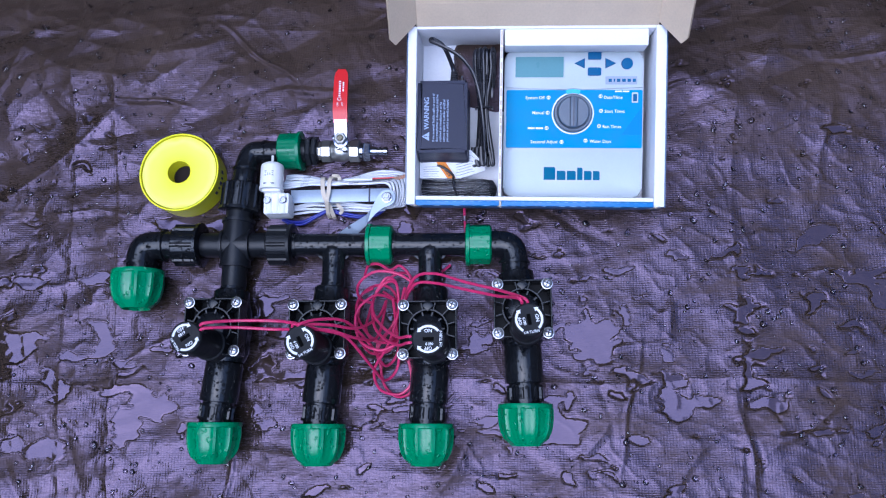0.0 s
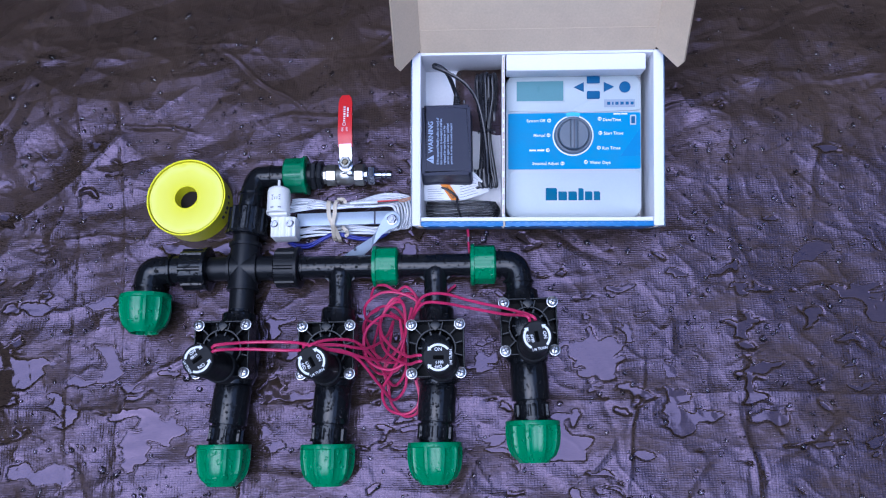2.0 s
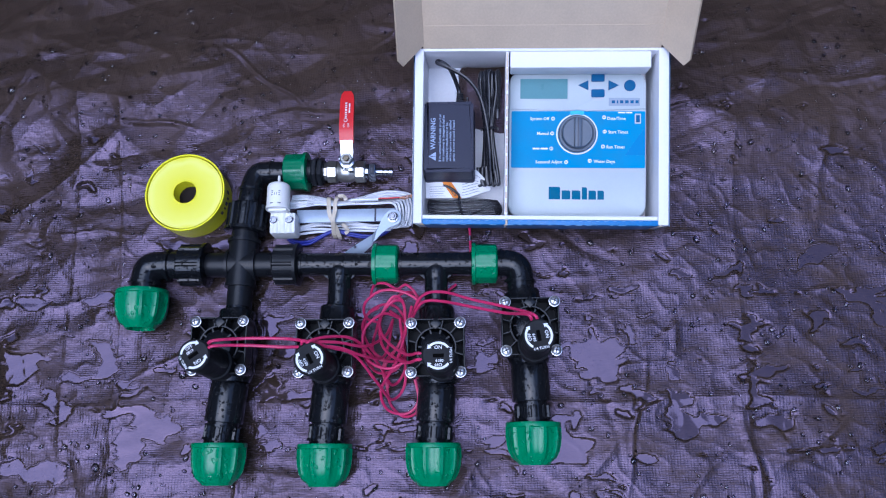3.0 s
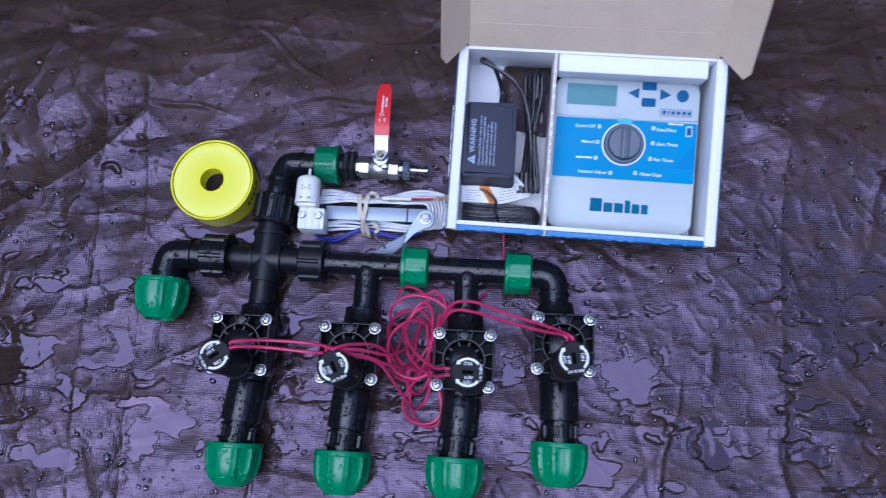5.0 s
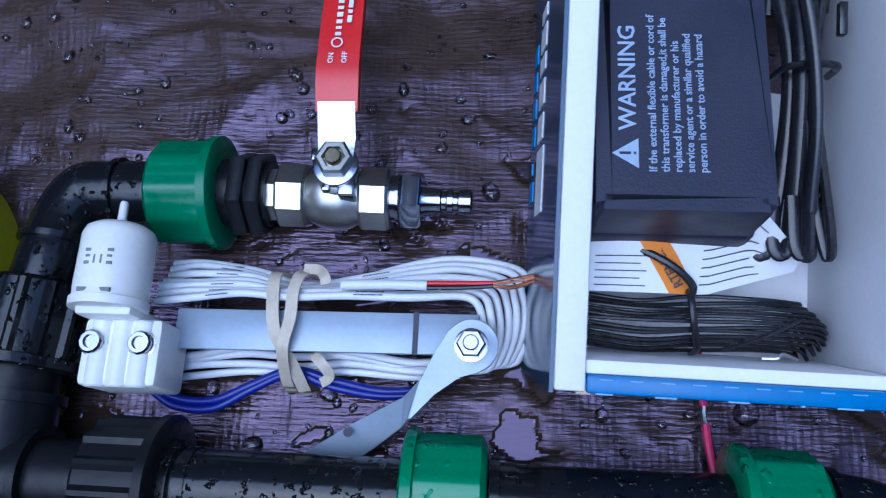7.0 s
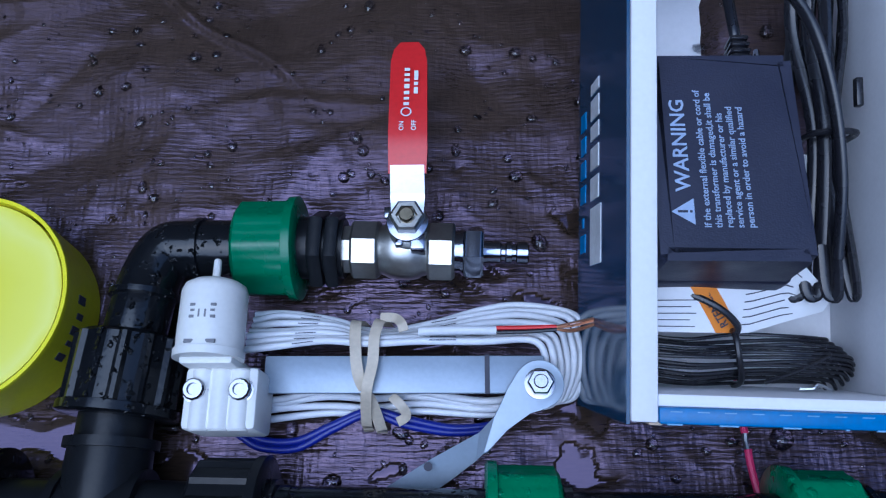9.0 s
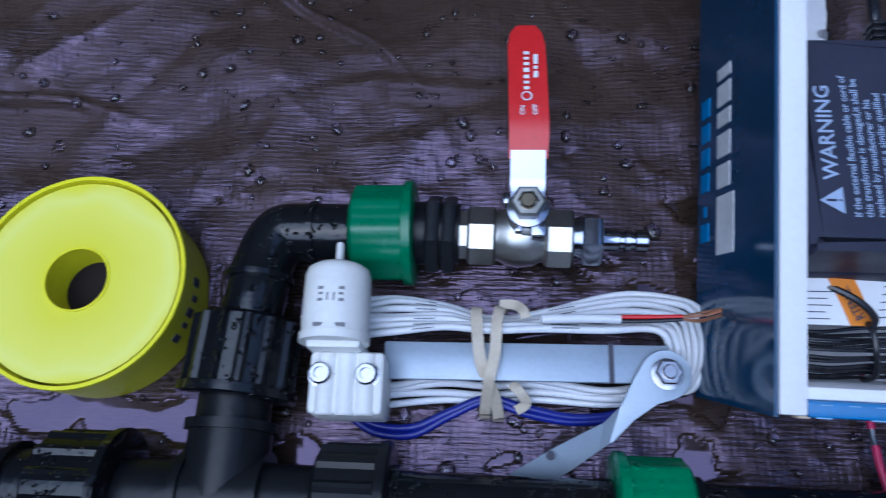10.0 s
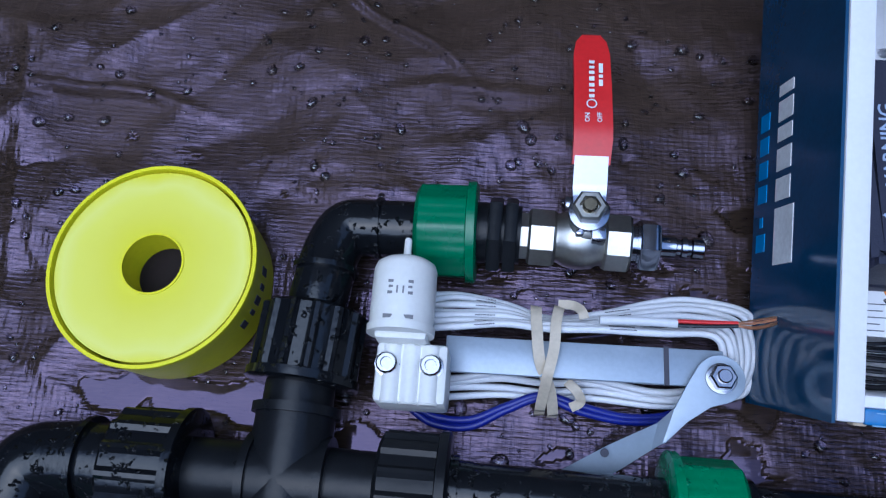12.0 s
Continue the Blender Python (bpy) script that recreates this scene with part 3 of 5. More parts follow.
bm = revolve(ax0, ax1, [(0.0185, 0.0100), (0.0215, 0.0100), (0.0215, 0.0112), (0.0225, 0.0122), (0.0315, 0.0122), (0.0325, 0.0112), (0.0325, 0.009)], seg=8)
revolve(ax0, ax1, [(0.0323, 0.0096), (0.034, 0.0100), (0.0365, 0.0113), (0.040, 0.0119), (0.044, 0.0119), (0.0475, 0.0113), (0.0495, 0.0100), (0.052, 0.0096)], seg=36, bm=bm)
revolve(ax0, ax1, [(0.0515, 0.009), (0.0515, 0.0112), (0.0525, 0.0121), (0.0612, 0.0121), (0.0622, 0.0112), (0.0622, 0.008)], seg=8, bm=bm)
revolve((-0.0897, 0.1050, VZ + 0.006), (-0.0897, 0.1062, VZ + 0.03), [(0, 0.0078), (0.006, 0.0072), (0.0072, 0.0060), (0.0078, 0.0050)], seg=24, bm=bm)
ball = part("ball_valve", bm, M_NICKEL, manifold, "nickel-plated ball valve body", sharp=24)
bm = revolve(ax0, ax1, [(0.0615, 0.0085), (0.0645, 0.0085), (0.0645, 0.0092), (0.0655, 0.0092)], seg=24)
revolve(ax0, ax1, [(0.0655, 0.008), (0.0655, 0.0098), (0.0667, 0.0107), (0.0722, 0.0107), (0.0734, 0.0098), (0.0734, 0.0065)], seg=6, bm=bm)
revolve(ax0, ax1, [(0.073, 0.0052), (0.0752, 0.0046), (0.0800, 0.0046), (0.0805, 0.0036), (0.0820, 0.0036), (0.0825, 0.0045), (0.0845, 0.0045), (0.0847, 0.0036), (0.0862, 0.0036), (0.0867, 0.0045), (0.0908, 0.0045), (0.0914, 0.0036)], seg=24, bm=bm)
part("quick_coupling", bm, M_CHROME, ball, "chromed quick-coupling nipple")
# lever: bent chromed strip, red sleeve over most of it
HX, HY, HZ = -0.0897, 0.1085, 0.0345


def strip(points, width, thick):
    """A bent flat bar along (y, z) points, about x = HX."""
    bm = bmesh.new()
    rows = []
    for i, (x, y, z, w) in enumerate(points):
        a = Vector(points[max(i - 1, 0)][1:3])
        b = Vector(points[min(i + 1, len(points) - 1)][1:3])
        n = Vector((-(b - a).y, (b - a).x)).normalized() * thick / 2
        rows.append([bm.verts.new((x + sx * w / 2, y + sn * n.x, z + sn * n.y)) for sx, sn in ((-1, -1), (1, -1), (1, 1), (-1, 1))])
    for a, b in zip(rows, rows[1:]):
        for j in range(4):
            bm.faces.new((a[j], a[(j + 1) % 4], b[(j + 1) % 4], b[j]))
    bm.faces.new(rows[0][::-1])
    bm.faces.new(rows[-1])
    bmesh.ops.bevel(bm, geom=[e for e in bm.edges if e.calc_face_angle(0) > 1.2], offset=thick * 0.3, segments=2, profile=0.5, affect="EDGES")
    return bm


bm = strip([(HX, HY - 0.001, HZ - 0.0002, 0.0120), (HX, HY + 0.005, HZ, 0.0128), (HX, HY + 0.0085, HZ + 0.0004, 0.0132), (HX, HY + 0.0105, HZ + 0.0014, 0.0132), (HX, HY + 0.020, HZ + 0.0060, 0.0130)], 0.013, 0.0022)
join(bm, prism(disc(HX, HY - 0.001, 0.0080, 32), HZ - 0.0015, HZ + 0.0006, 0.0004))
for x0, x1, y0 in ((0.0012, 0.0068, -0.0120), (-0.0048, -0.0018, -0.0100)):
    block((HX + x0, HY + y0, HZ - 0.0085), (HX + x1, HY + y0 + 0.0022, HZ - 0.0012), 0.0006, bm=bm)
block((HX + 0.0012, HY - 0.0118, HZ - 0.0026), (HX + 0.0068, HY - 0.0040, HZ - 0.0004), 0.0006, bm=bm)
block((HX - 0.0092, HY + 0.0010, HZ - 0.0030), (HX - 0.0055, HY + 0.0055, HZ - 0.0005), 0.0006, bm=bm)
part("lever", bm, M_CHROME, ball, "chromed steel lever")
bm = strip([(HX, HY + 0.0175, HZ + 0.0035, 0.0146), (HX + 0.0003, HY + 0.026, HZ + 0.0075, 0.0150), (HX + 0.0002, HY + 0.031, HZ + 0.0085, 0.0150), (HX, HY + 0.050, HZ + 0.0070, 0.0148), (HX - 0.0003, HY + 0.066, HZ + 0.0045, 0.0146), (HX - 0.0004, HY + 0.0725, HZ + 0.003, 0.0125), (HX - 0.0004, HY + 0.0765, HZ + 0.002, 0.0075)], 0.015, 0.0042)
sleeve = part("lever_sleeve", bm, M_RED, ball, "red vinyl lever sleeve with white print")
bm = revolve((HX, HY, HZ), (HX, HY, HZ + 0.02), [(0, 0.0068), (0.0038, 0.0068), (0.0046, 0.0058), (0.0046, 0.0042), (0.0030, 0.0036)], seg=6)
part("lever_nut", bm, M_NICKEL, ball, "nickel-plated lever nut", sharp=24)
bm = revolve((HX, HY, HZ), (HX, HY, HZ + 0.02), [(0, 0.0030), (0.0048, 0.0030), (0.0054, 0.0025)], seg=12)
part("stem", bm, mat("worn_brass_stem", (0.30, 0.26, 0.18), 0.3, 1.0), ball, "worn brass valve stem", sharp=24)
# print on the sleeve
SL = Matrix.Translation((HX, HY + 0.034, HZ + 0.0108)) @ pose(0, 0, 0, -4.0, 0, 0) @ pose(0, 0, 0, 0, 0, 90)
writing("print", "ON", 0.0027, SL @ pose(-0.002, 0.0022, 0.0003), M_PRINT, ball)
writing("print", "OFF", 0.0027, SL @ pose(-0.002, -0.0026, 0.0003), M_PRINT, ball)
bm = ring_plate(0, 0, 0.0016, 0.0021, 0, 0.0001, 0, 360, 20, SL @ pose(0.0065, 0.0006, 0.0004))
part("print_ring", bm, M_PRINT, ball)
bars("print_bar", [(0.0014, 0.0012, 0.0016, 0.0020, 0.0014, 0.0012, 0.0014)], 0.0021, 0.003, SL @ pose(0.0095, 0.0006, 0.0003), M_PRINT, ball)
bars("print_bar", [(0.003, 0.0015, 0.0045)], 0.0016, 0.003, SL @ pose(0.0150, -0.0030, 0.0003), M_PRINT, ball)


# ---- valves ----
def screw(x, y, z, turn, valve):
    bm = revolve((x, y, z - 0.0045), (x, y, z + 0.01), [(0, 0.0052), (0.0012, 0.0052), (0.0013, 0.0046), (0.0033, 0.0045), (0.0042, 0.0036), (0.0046, 0.002), (0.0047, 0.0)], seg=20)
    s = part("screw", bm, M_STEEL, valve, "zinc-plated cross-head screw")
    # dark crossed bars painted as the shade in the screw's recess
    bm = bmesh.new()
    for a in (turn, turn + 90):
        block((-0.0030, -0.0005, 0.0), (0.0030, 0.0005, 0.00045), bm=bm, m=pose(x, y, z, 0, 0, a))
    part("screw_slot_shade", bm, M_INK_RECESS, s)
    return s


def solenoid_valve(cx, cy, inlet, outlet, nut_y, cap, facing):
    """One valve: square bonnet on a round body, solenoid standing on it, ribbed outlet and green nut."""
    top = 0.0735
    ox = outlet[0]
    ax_in, ax_out = Vector((inlet[0], inlet[1], AZ + 0.002)), Vector((ox, nut_y, 0.026))
    body_a, body_b = Vector((cx * 0.4 + inlet[0] * 0.6, cy + 0.030, AZ + 0.003)), Vector((cx - (cx - ox) * 0.2, cy - 0.030, 0.0255))
    bm = revolve(ax_in, body_a, [(0, 0.0122), (0.0035, 0.0122), (0.0037, 0.0163), (0.0050, 0.0176), ((body_a - ax_in).length - 0.0025, 0.0178), ((body_a - ax_in).length - 0.0005, 0.0185), ((body_a - ax_in).length + 0.004, 0.0188)], seg=40)
    revolve(body_a, body_b, [(0, 0.0185), (0.01, 0.0220), (0.05, 0.0225), (0.060, 0.0185)], seg=40, bm=bm)
    revolve((cx, cy, 0.018), (cx, cy, 0.07), [(0, 0.016), (0.006, 0.0235), (0.034, 0.0245)], seg=40, bm=bm)
    ln = (ax_out - body_b).length
    revolve(body_b, ax_out, [(0, 0.0175), (0.004, 0.0183), (ln - 0.0205, 0.0185), (ln - 0.0195, 0.0180), (ln - 0.0190, 0.0150), (ln - 0.0172, 0.0150), (ln - 0.0172, 0.0174), (ln - 0.0150, 0.0174), (ln - 0.0150, 0.0152), (ln - 0.0042, 0.0152), (ln - 0.0042, 0.0178), (ln - 0.0018, 0.0178), (ln - 0.0018, 0.0155), (ln + 0.004, 0.0155)], seg=40, bm=bm)
    revolve(body_b, ax_out, [(ln - 0.0150, 0.0150), (ln - 0.0150, 0.0151), (ln - 0.0042, 0.0151), (ln - 0.0042, 0.0150)], ribs=(14, 0.0020, ln - 0.0150, ln - 0.0042), bm=bm)
    valve = part("valve", bm, M_BLACK, manifold, "black plastic solenoid valve, wet with drops")
    # bonnet: open square frame with a ring and spokes, over a floor
    part("bonnet_floor", prism(rounded(cx - 0.0262, cy - 0.0262, cx + 0.0262, cy + 0.0262, 0.004), top - 0.026, top - 0.020), M_CAP, valve)
    bm = bmesh.new()
    w = 0.0015
    for x0, y0, x1, y1 in ((-0.0268, -0.0268, 0.0268, -0.0268 + w), (-0.0268, 0.0268 - w, 0.0268, 0.0268), (-0.0268, -0.0268 + w, -0.0268 + w, 0.0268 - w), (0.0268 - w, -0.0268 + w, 0.0268, 0.0268 - w)):
        block((cx + x0, cy + y0, top - 0.021), (cx + x1, cy + y1, top), 0.0004, bm=bm, seg=1)
    join(bm, ring_plate(cx, cy, 0.0178, 0.0190, top - 0.018, top - 0.001))
    for i in range(12):
        a = 30 * i + 15
        far = 0.0258 / max(abs(math.cos(radians(a))), abs(math.sin(radians(a)))) - 0.001
        block((0.0188, -0.0005, top - 0.020), (far, 0.0005, top - 0.0015 - 0.001 * (i % 2)), bm=bm, m=pose(cx, cy, 0, 0, 0, a))
    for sx in (-1, 1):
        for sy in (-1, 1):
            revolve((cx + sx * 0.0227, cy + sy * 0.0227, top - 0.020), (cx + sx * 0.0227, cy + sy * 0.0227, top), [(0, 0.0050), (0.0185, 0.0050), (0.020, 0.0046)], seg=18, bm=bm)
    # small square lug at the inlet side
    join(bm, block((-0.0042, -0.0042, top - 0.012), (0.0042, 0.0042, top + 0.001), 0.0006, m=pose(cx, cy + 0.0222, 0, 0, 0, 45)))
    revolve((cx, cy, top - 0.014), (cx, cy, top + 0.02), [(0, 0.0165), (0.012, 0.0160), (0.017, 0.0135), (0.0195, 0.008), (0.020, 0.0)], seg=32, bm=bm)
    for i in range(10):
        a = 36 * i
        block((0.006, -0.0007, top - 0.002), (0.0160, 0.0007, top + 0.0035), bm=bm, m=pose(cx, cy, 0, 0, 0, a))
    part("bonnet", bm, M_BONNET, valve, "square ribbed valve bonnet")
    for sx in (-1, 1):
        for sy in (-1, 1):
            screw(cx + sx * 0.0227, cy + sy * 0.0227, top + 0.0035, 25 * sx + 40 * sy, valve)
    # solenoid
    sx, sy = cap
    zt = 0.132
    bm = revolve((sx, sy, top - 0.012), (sx, sy, zt), [(0, 0.0155), (0.016, 0.0155), (0.017, 0.0140), (zt - top + 0.012 - 0.0035, 0.0142), (zt - top + 0.012 - 0.0012, 0.0140), (zt - top + 0.012, 0.0128)], seg=40)
    a = radians(facing)
    wx, wy = sx + 0.0125 * math.cos(a), sy + 0.0125 * math.sin(a)
    join(bm, block((-0.003, -0.0042, zt - 0.012), (0.0035, 0.0042, zt - 0.0025), 0.001, m=pose(wx, wy, 0, 0, 0, facing)))
    part("solenoid", bm, M_CAP, valve, "black solenoid standing on the valve, white marks on its cap")
    # marks on the cap
    q = pose(sx, sy, zt + 0.0001, 0, 0, facing - 180)
    for a0, a1, tip in ((38, 132, 132), (228, 322, 228)):
        part("arrow_mark", ring_plate(0, 0, 0.0098, 0.0118, 0, 0.00012, a0, a1, 20, q), M_PRINT, valve)
        s = 1 if tip == a1 else -1
        t0, t1 = radians(tip), radians(tip + s * 16)
        tri = [(0.0085 * math.cos(t0), 0.0085 * math.sin(t0)), (0.0131 * math.cos(t0), 0.0131 * math.sin(t0)), (0.0108 * math.cos(t1), 0.0108 * math.sin(t1))]
        part("arrow_mark", prism(tri if s > 0 else tri[::-1], 0, 0.00012, m=q), M_PRINT, valve)
    writing("mark", "ON", 0.0042, q @ pose(0, 0.0068, 0), M_PRINT, valve, "CENTER")
    writing("mark", "OFF", 0.0038, q @ pose(0, -0.0076, 0, 0, 0, 180), M_PRINT, valve, "CENTER")
    writing("mark", "0819", 0.0034, q @ pose(0.001, -0.0040, 0, 0, 0, 180), M_PRINT, valve, "CENTER")
    writing("mark", "1/4 TURN", 0.0032, q @ pose(0.0108, 0, 0, 0, 0, 90), M_PRINT, valve, "CENTER")
    # flat black bar painted for the shade inside the cap's slot
    part("cap_slot_shade", block((-0.0045, -0.0016, 0), (0.0048, 0.0016, 0.00012), m=q), M_SLOT, valve)
    big_nut((ox, nut_y, 0.0266), (ox - 0.0001, nut_y - 0.05, 0.0266))
    return Vector((wx, wy, zt - 0.007))


lead1 = solenoid_valve(-0.1990, -0.0893, (-0.1985, -0.044), (-0.2068, -0.15), -0.1771, (-0.1989, -0.1060), 35)
lead2 = solenoid_valve(-0.0988, -0.0925, (-0.0957, -0.042), (-0.1043, -0.15), -0.1786, (-0.0984, -0.1102), 118)
lead3 = solenoid_valve(0.0050, -0.0938, (0.0025, -0.044), (-0.0003, -0.15), -0.1784, (0.0108, -0.1090), 180)
lead4 = solenoid_valve(0.0925, -0.0752, (0.0870, -0.0290), (0.0945, -0.13), -0.1601, (0.0956, -0.0932), 100)

# ---- red lead wires ----
WR = 0.0014


def wire(points, name="lead_wire"):
    part(name, tube(points, WR, 8), M_PINK, manifold, "red insulated lead wire")


for o in (0.0022, -0.0024):
    wire([lead1 + Vector((0, o, 0.002)), lead1 + Vector((0.006, o + 0.003, 0.006)), (-0.160, -0.0930 + o * 1.3, 0.118), (-0.125, -0.0940 + o * 1.6, 0.116), (-0.100, -0.0965 + o, 0.124), (-0.078, -0.096 + o, 0.112), (-0.058, -0.098 + 2 * o, 0.085), (-0.045, -0.088 + 4 * o, 0.050), (-0.040, -0.060, 0.030)])
    wire([lead2 + Vector((o, 0, 0.002)), lead2 + Vector((0.003 + o, 0.004, 0.006)), (-0.085, -0.094 + 2 * o, 0.118), (-0.066, -0.096 + 3 * o, 0.095), (-0.050, -0.115 + 4 * o, 0.060), (-0.040, -0.130 + 3 * o, 0.025), (-0.028, -0.110 + 3 * o, 0.020), (-0.032, -0.060, 0.040)])
    wire([lead3 + Vector((0, o, 0.002)), lead3 + Vector((-0.006, o * 1.2, 0.003)), (-0.018, -0.108 + o * 1.5, 0.108), (-0.034, -0.098 + 2 * o, 0.085), (-0.047, -0.082 + 2 * o, 0.062), (-0.050, -0.060, 0.045), (-0.038, -0.043 + o, 0.048), (-0.028, -0.048, 0.040), (-0.030, -0.085, 0.025), (-0.044, -0.110, 0.015)])
    wire([lead4 + Vector((o, 0, 0.002)), lead4 + Vector((-0.004 + o, 0.006, 0.005)), (0.070, -0.066 + 1.2 * o, 0.105), (0.040, -0.0555 + 1.5 * o, 0.085), (0.012, -0.0445 + 2 * o, 0.064), (-0.008, -0.0440 + 1.5 * o, 0.054), (-0.020, -0.058 + o, 0.040), (-0.034, -0.085, 0.030), (-0.050, -0.105 + o, 0.018), (-0.046, -0.125, 0.012)])
random.seed(11)
for i in range(3):
    cx, cy = random.uniform(-0.060, -0.036), random.uniform(-0.094, -0.064)
    rx_, ry_ = random.uniform(0.014, 0.030), random.uniform(0.024, 0.046)
    tilt = random.uniform(-0.5, 0.5)
    pts = []
    for k in range(11):
        a = 2 * math.pi * (k / 11 + 0.1 * i)
        x, y = rx_ * math.cos(a) * random.uniform(0.8, 1.1), ry_ * math.sin(a)
        pts.append((cx + x * math.cos(tilt) - y * math.sin(tilt), cy + x * math.sin(tilt) + y * math.cos(tilt), 0.014 + 0.007 * i + 0.012 * math.sin(a * 1.5 + i)))
    wire(pts)
wire([(-0.030, -0.060, 0.030), (-0.047, -0.058, 0.052), (-0.064, -0.076, 0.060), (-0.060, -0.102, 0.062), (-0.040, -0.112, 0.066), (-0.022, -0.106, 0.072)])
wire([(-0.010, -0.046, 0.044), (-0.028, -0.036, 0.048), (-0.050, -0.034, 0.046), (-0.067, -0.044, 0.036), (-0.068, -0.056, 0.022), (-0.056, -0.060, 0.014)])
wire([(-0.020, -0.050, 0.046), (-0.024, -0.074, 0.056), (-0.034, -0.104, 0.050), (-0.050, -0.128, 0.034), (-0.046, -0.146, 0.018), (-0.028, -0.150, 0.012), (-0.016, -0.138, 0.014), (-0.020, -0.112, 0.020)])
wire([(-0.066, -0.030, 0.008), (-0.060, -0.022, 0.020), (-0.048, -0.023, 0.030), (-0.036, -0.030, 0.034), (-0.026, -0.026, 0.034), (-0.016, -0.040, 0.030), (-0.024, -0.070, 0.030)])
wire([(-0.048, -0.118, 0.012), (-0.044, -0.140, 0.010), (-0.032, -0.152, 0.008), (-0.020, -0.150, 0.006), (-0.016, -0.140, 0.006)])
wire([(0.000, -0.036, 0.010), (0.010, -0.030, 0.010), (0.022, -0.020, 0.006)])
wire([(0.0385, 0.010, 0.008), (0.0375, 0.019, 0.007), (0.0372, 0.026, 0.0065)])
wire([(0.0370, 0.032, 0.006), (0.0366, 0.040, 0.006), (0.0362, 0.052, 0.006)])
part("wire_end", tube([(0.0373, 0.025, 0.0065), (0.0368, 0.029, 0.006), (0.0370, 0.033, 0.006)], 0.0010, 6), M_STEEL, manifold, "bared tinned wire end")

# ---- yellow spool ----
SX, SY = -0.2605, 0.0782
spool = thing("tape_spool", "round yellow plastic spool of thread seal tape on the tarpaulin", "tape spool", pose(SX, SY, 0, 1.5, -1.5, 0))
bm = revolve((SX, SY, 0.0005), (SX, SY, 0.04), [(0, 0.0385), (0.0006, 0.0393), (0.0285, 0.0408), (0.0302, 0.0412), (0.0312, 0.0410), (0.0312, 0.0396), (0.0298, 0.0394), (0.006, 0.0388), (0.006, 0.0125), (0.0, 0.0125)], seg=96, closed=True)
part("case", bm, M_YELLOW, spool, "bright yellow round case")
bm = ring_plate(SX, SY, 0.0125, 0.0384, 0.007, 0.0304, k=96)
bmesh.ops.bevel(bm, geom=[e for e in bm.edges if e.calc_face_angle(0) > 1.2], offset=0.0009, segments=2, profile=0.5, affect="EDGES")
part("reel", bm, M_PALE, spool, "pale yellow reel with a round hub hole")
# added dark disc, in place of the sheet seen down the hub hole
part("hub_dark_disc", prism(disc(SX, SY, 0.0117, 40), 0.0130, 0.0150), mat("dark_brown_disc", (0.02, 0.015, 0.015), 0.8, spec=0.1), spool, "dark disc standing in for the tarpaulin seen down the hub")
spool.matrix_world = spool.matrix_world @ Matrix.Scale(1.03, 4)
part("hub_wall", ring_plate(SX, SY, 0.0117, 0.0125, 0.0005, 0.0309, k=64), M_YELLOW, spool)
q = pose(SX, SY, 0.020)
for i, (a, ww) in enumerate(((-28, 0.0045), (-20, 0.003), (-13, 0.005), (-5, 0.0035), (4, 0.005))):
    part("print_bar", block((0.0402, -ww / 3, -0.004), (0.0407, ww / 3, 0.001 - 0.001 * (i % 2)), m=q @ pose(0, 0, 0, 0, 0, a)), M_INK_RECESS, spool)

# ---- rain sensor with its cable ----
sensor = thing("rain_sensor", "white rain sensor on a grey bracket with coiled white cable", "rain sensor", pose(-0.155, 0.05, 0))
CX, CZ = -0.1575, 0.0430
bm = revolve((CX, 0.0525, CZ), (CX, 0.1, CZ), [(0, 0.0115), (0, 0.0123), (0.0028, 0.0124), (0.0030, 0.0118), (0.0045, 0.0116), (0.0060, 0.0118), (0.024, 0.0117), (0.0265, 0.0108), (0.0280, 0.0085), (0.0284, 0.0045), (0.0276, 0.0038), (0.0276, 0.0)], seg=48)
part("sensor_cap", bm, M_WHITE, sensor, "white domed sensor cap")
part("pin", revolve((CX, 0.079, CZ + 0.001), (CX, 0.1, CZ + 0.0015), [(0, 0.0015), (0.0095, 0.0014), (0.0102, 0.0010)], seg=12), M_WHITE, sensor)
bm = block((-0.1660, 0.0288, 0.018), (-0.1398, 0.0505, 0.0405), 0.0018)
block((-0.1665, 0.0500, 0.022), (-0.1475, 0.0540, 0.0480), 0.0015, bm=bm)
part("sensor_base", bm, M_WHITE, sensor, "white moulded sensor base")
for x0 in (-0.1600, -0.1530, -0.1462):
    part("base_rib", revolve((x0, 0.0284, 0.0385), (x0, 0.05, 0.0385), [(0, 0.0032), (0.0006, 0.0038), (0.0209, 0.0038), (0.0215, 0.0032)], seg=16), M_WHITE, sensor)
for x0, z0 in ((-0.1616, 0.0432), (-0.1457, 0.0428)):
    bm = revolve((x0, 0.0423, z0 - 0.004), (x0, 0.0423, z0 + 0.01), [(0, 0.0046), (0.0018, 0.0046), (0.0019, 0.0039), (0.0040, 0.0039), (0.0047, 0.0033), (0.0047, 0.0022), (0.0036, 0.0020), (0.0036, 0.0)], seg=12)
    part("bolt", bm, M_DARK_STEEL, sensor, "plated hexagonal bolt")
# grey bars on the cap, painted as the shade inside its openings
bm = bmesh.new()
for x0, y0, wx_, wy_ in [(sx * a, b, c, d) for sx in (-1, 1) for a, b, c, d in ((0.0032, 0.0694, 0.0013, 0.0005), (0.0032, 0.0674, 0.0010, 0.0004), (0.0032, 0.0652, 0.0013, 0.0005), (0.0011, 0.0663, 0.0003, 0.0014))]:
    block((CX + x0 - wx_, y0 - wy_, CZ + 0.0100), (CX + x0 + wx_, y0 + wy_, CZ + 0.01185 - 0.5 * x0 * x0 / 0.0118), bm=bm)
part("opening_shade", bm, M_SHADE, sensor, "grey bars painted as the shade inside slots")
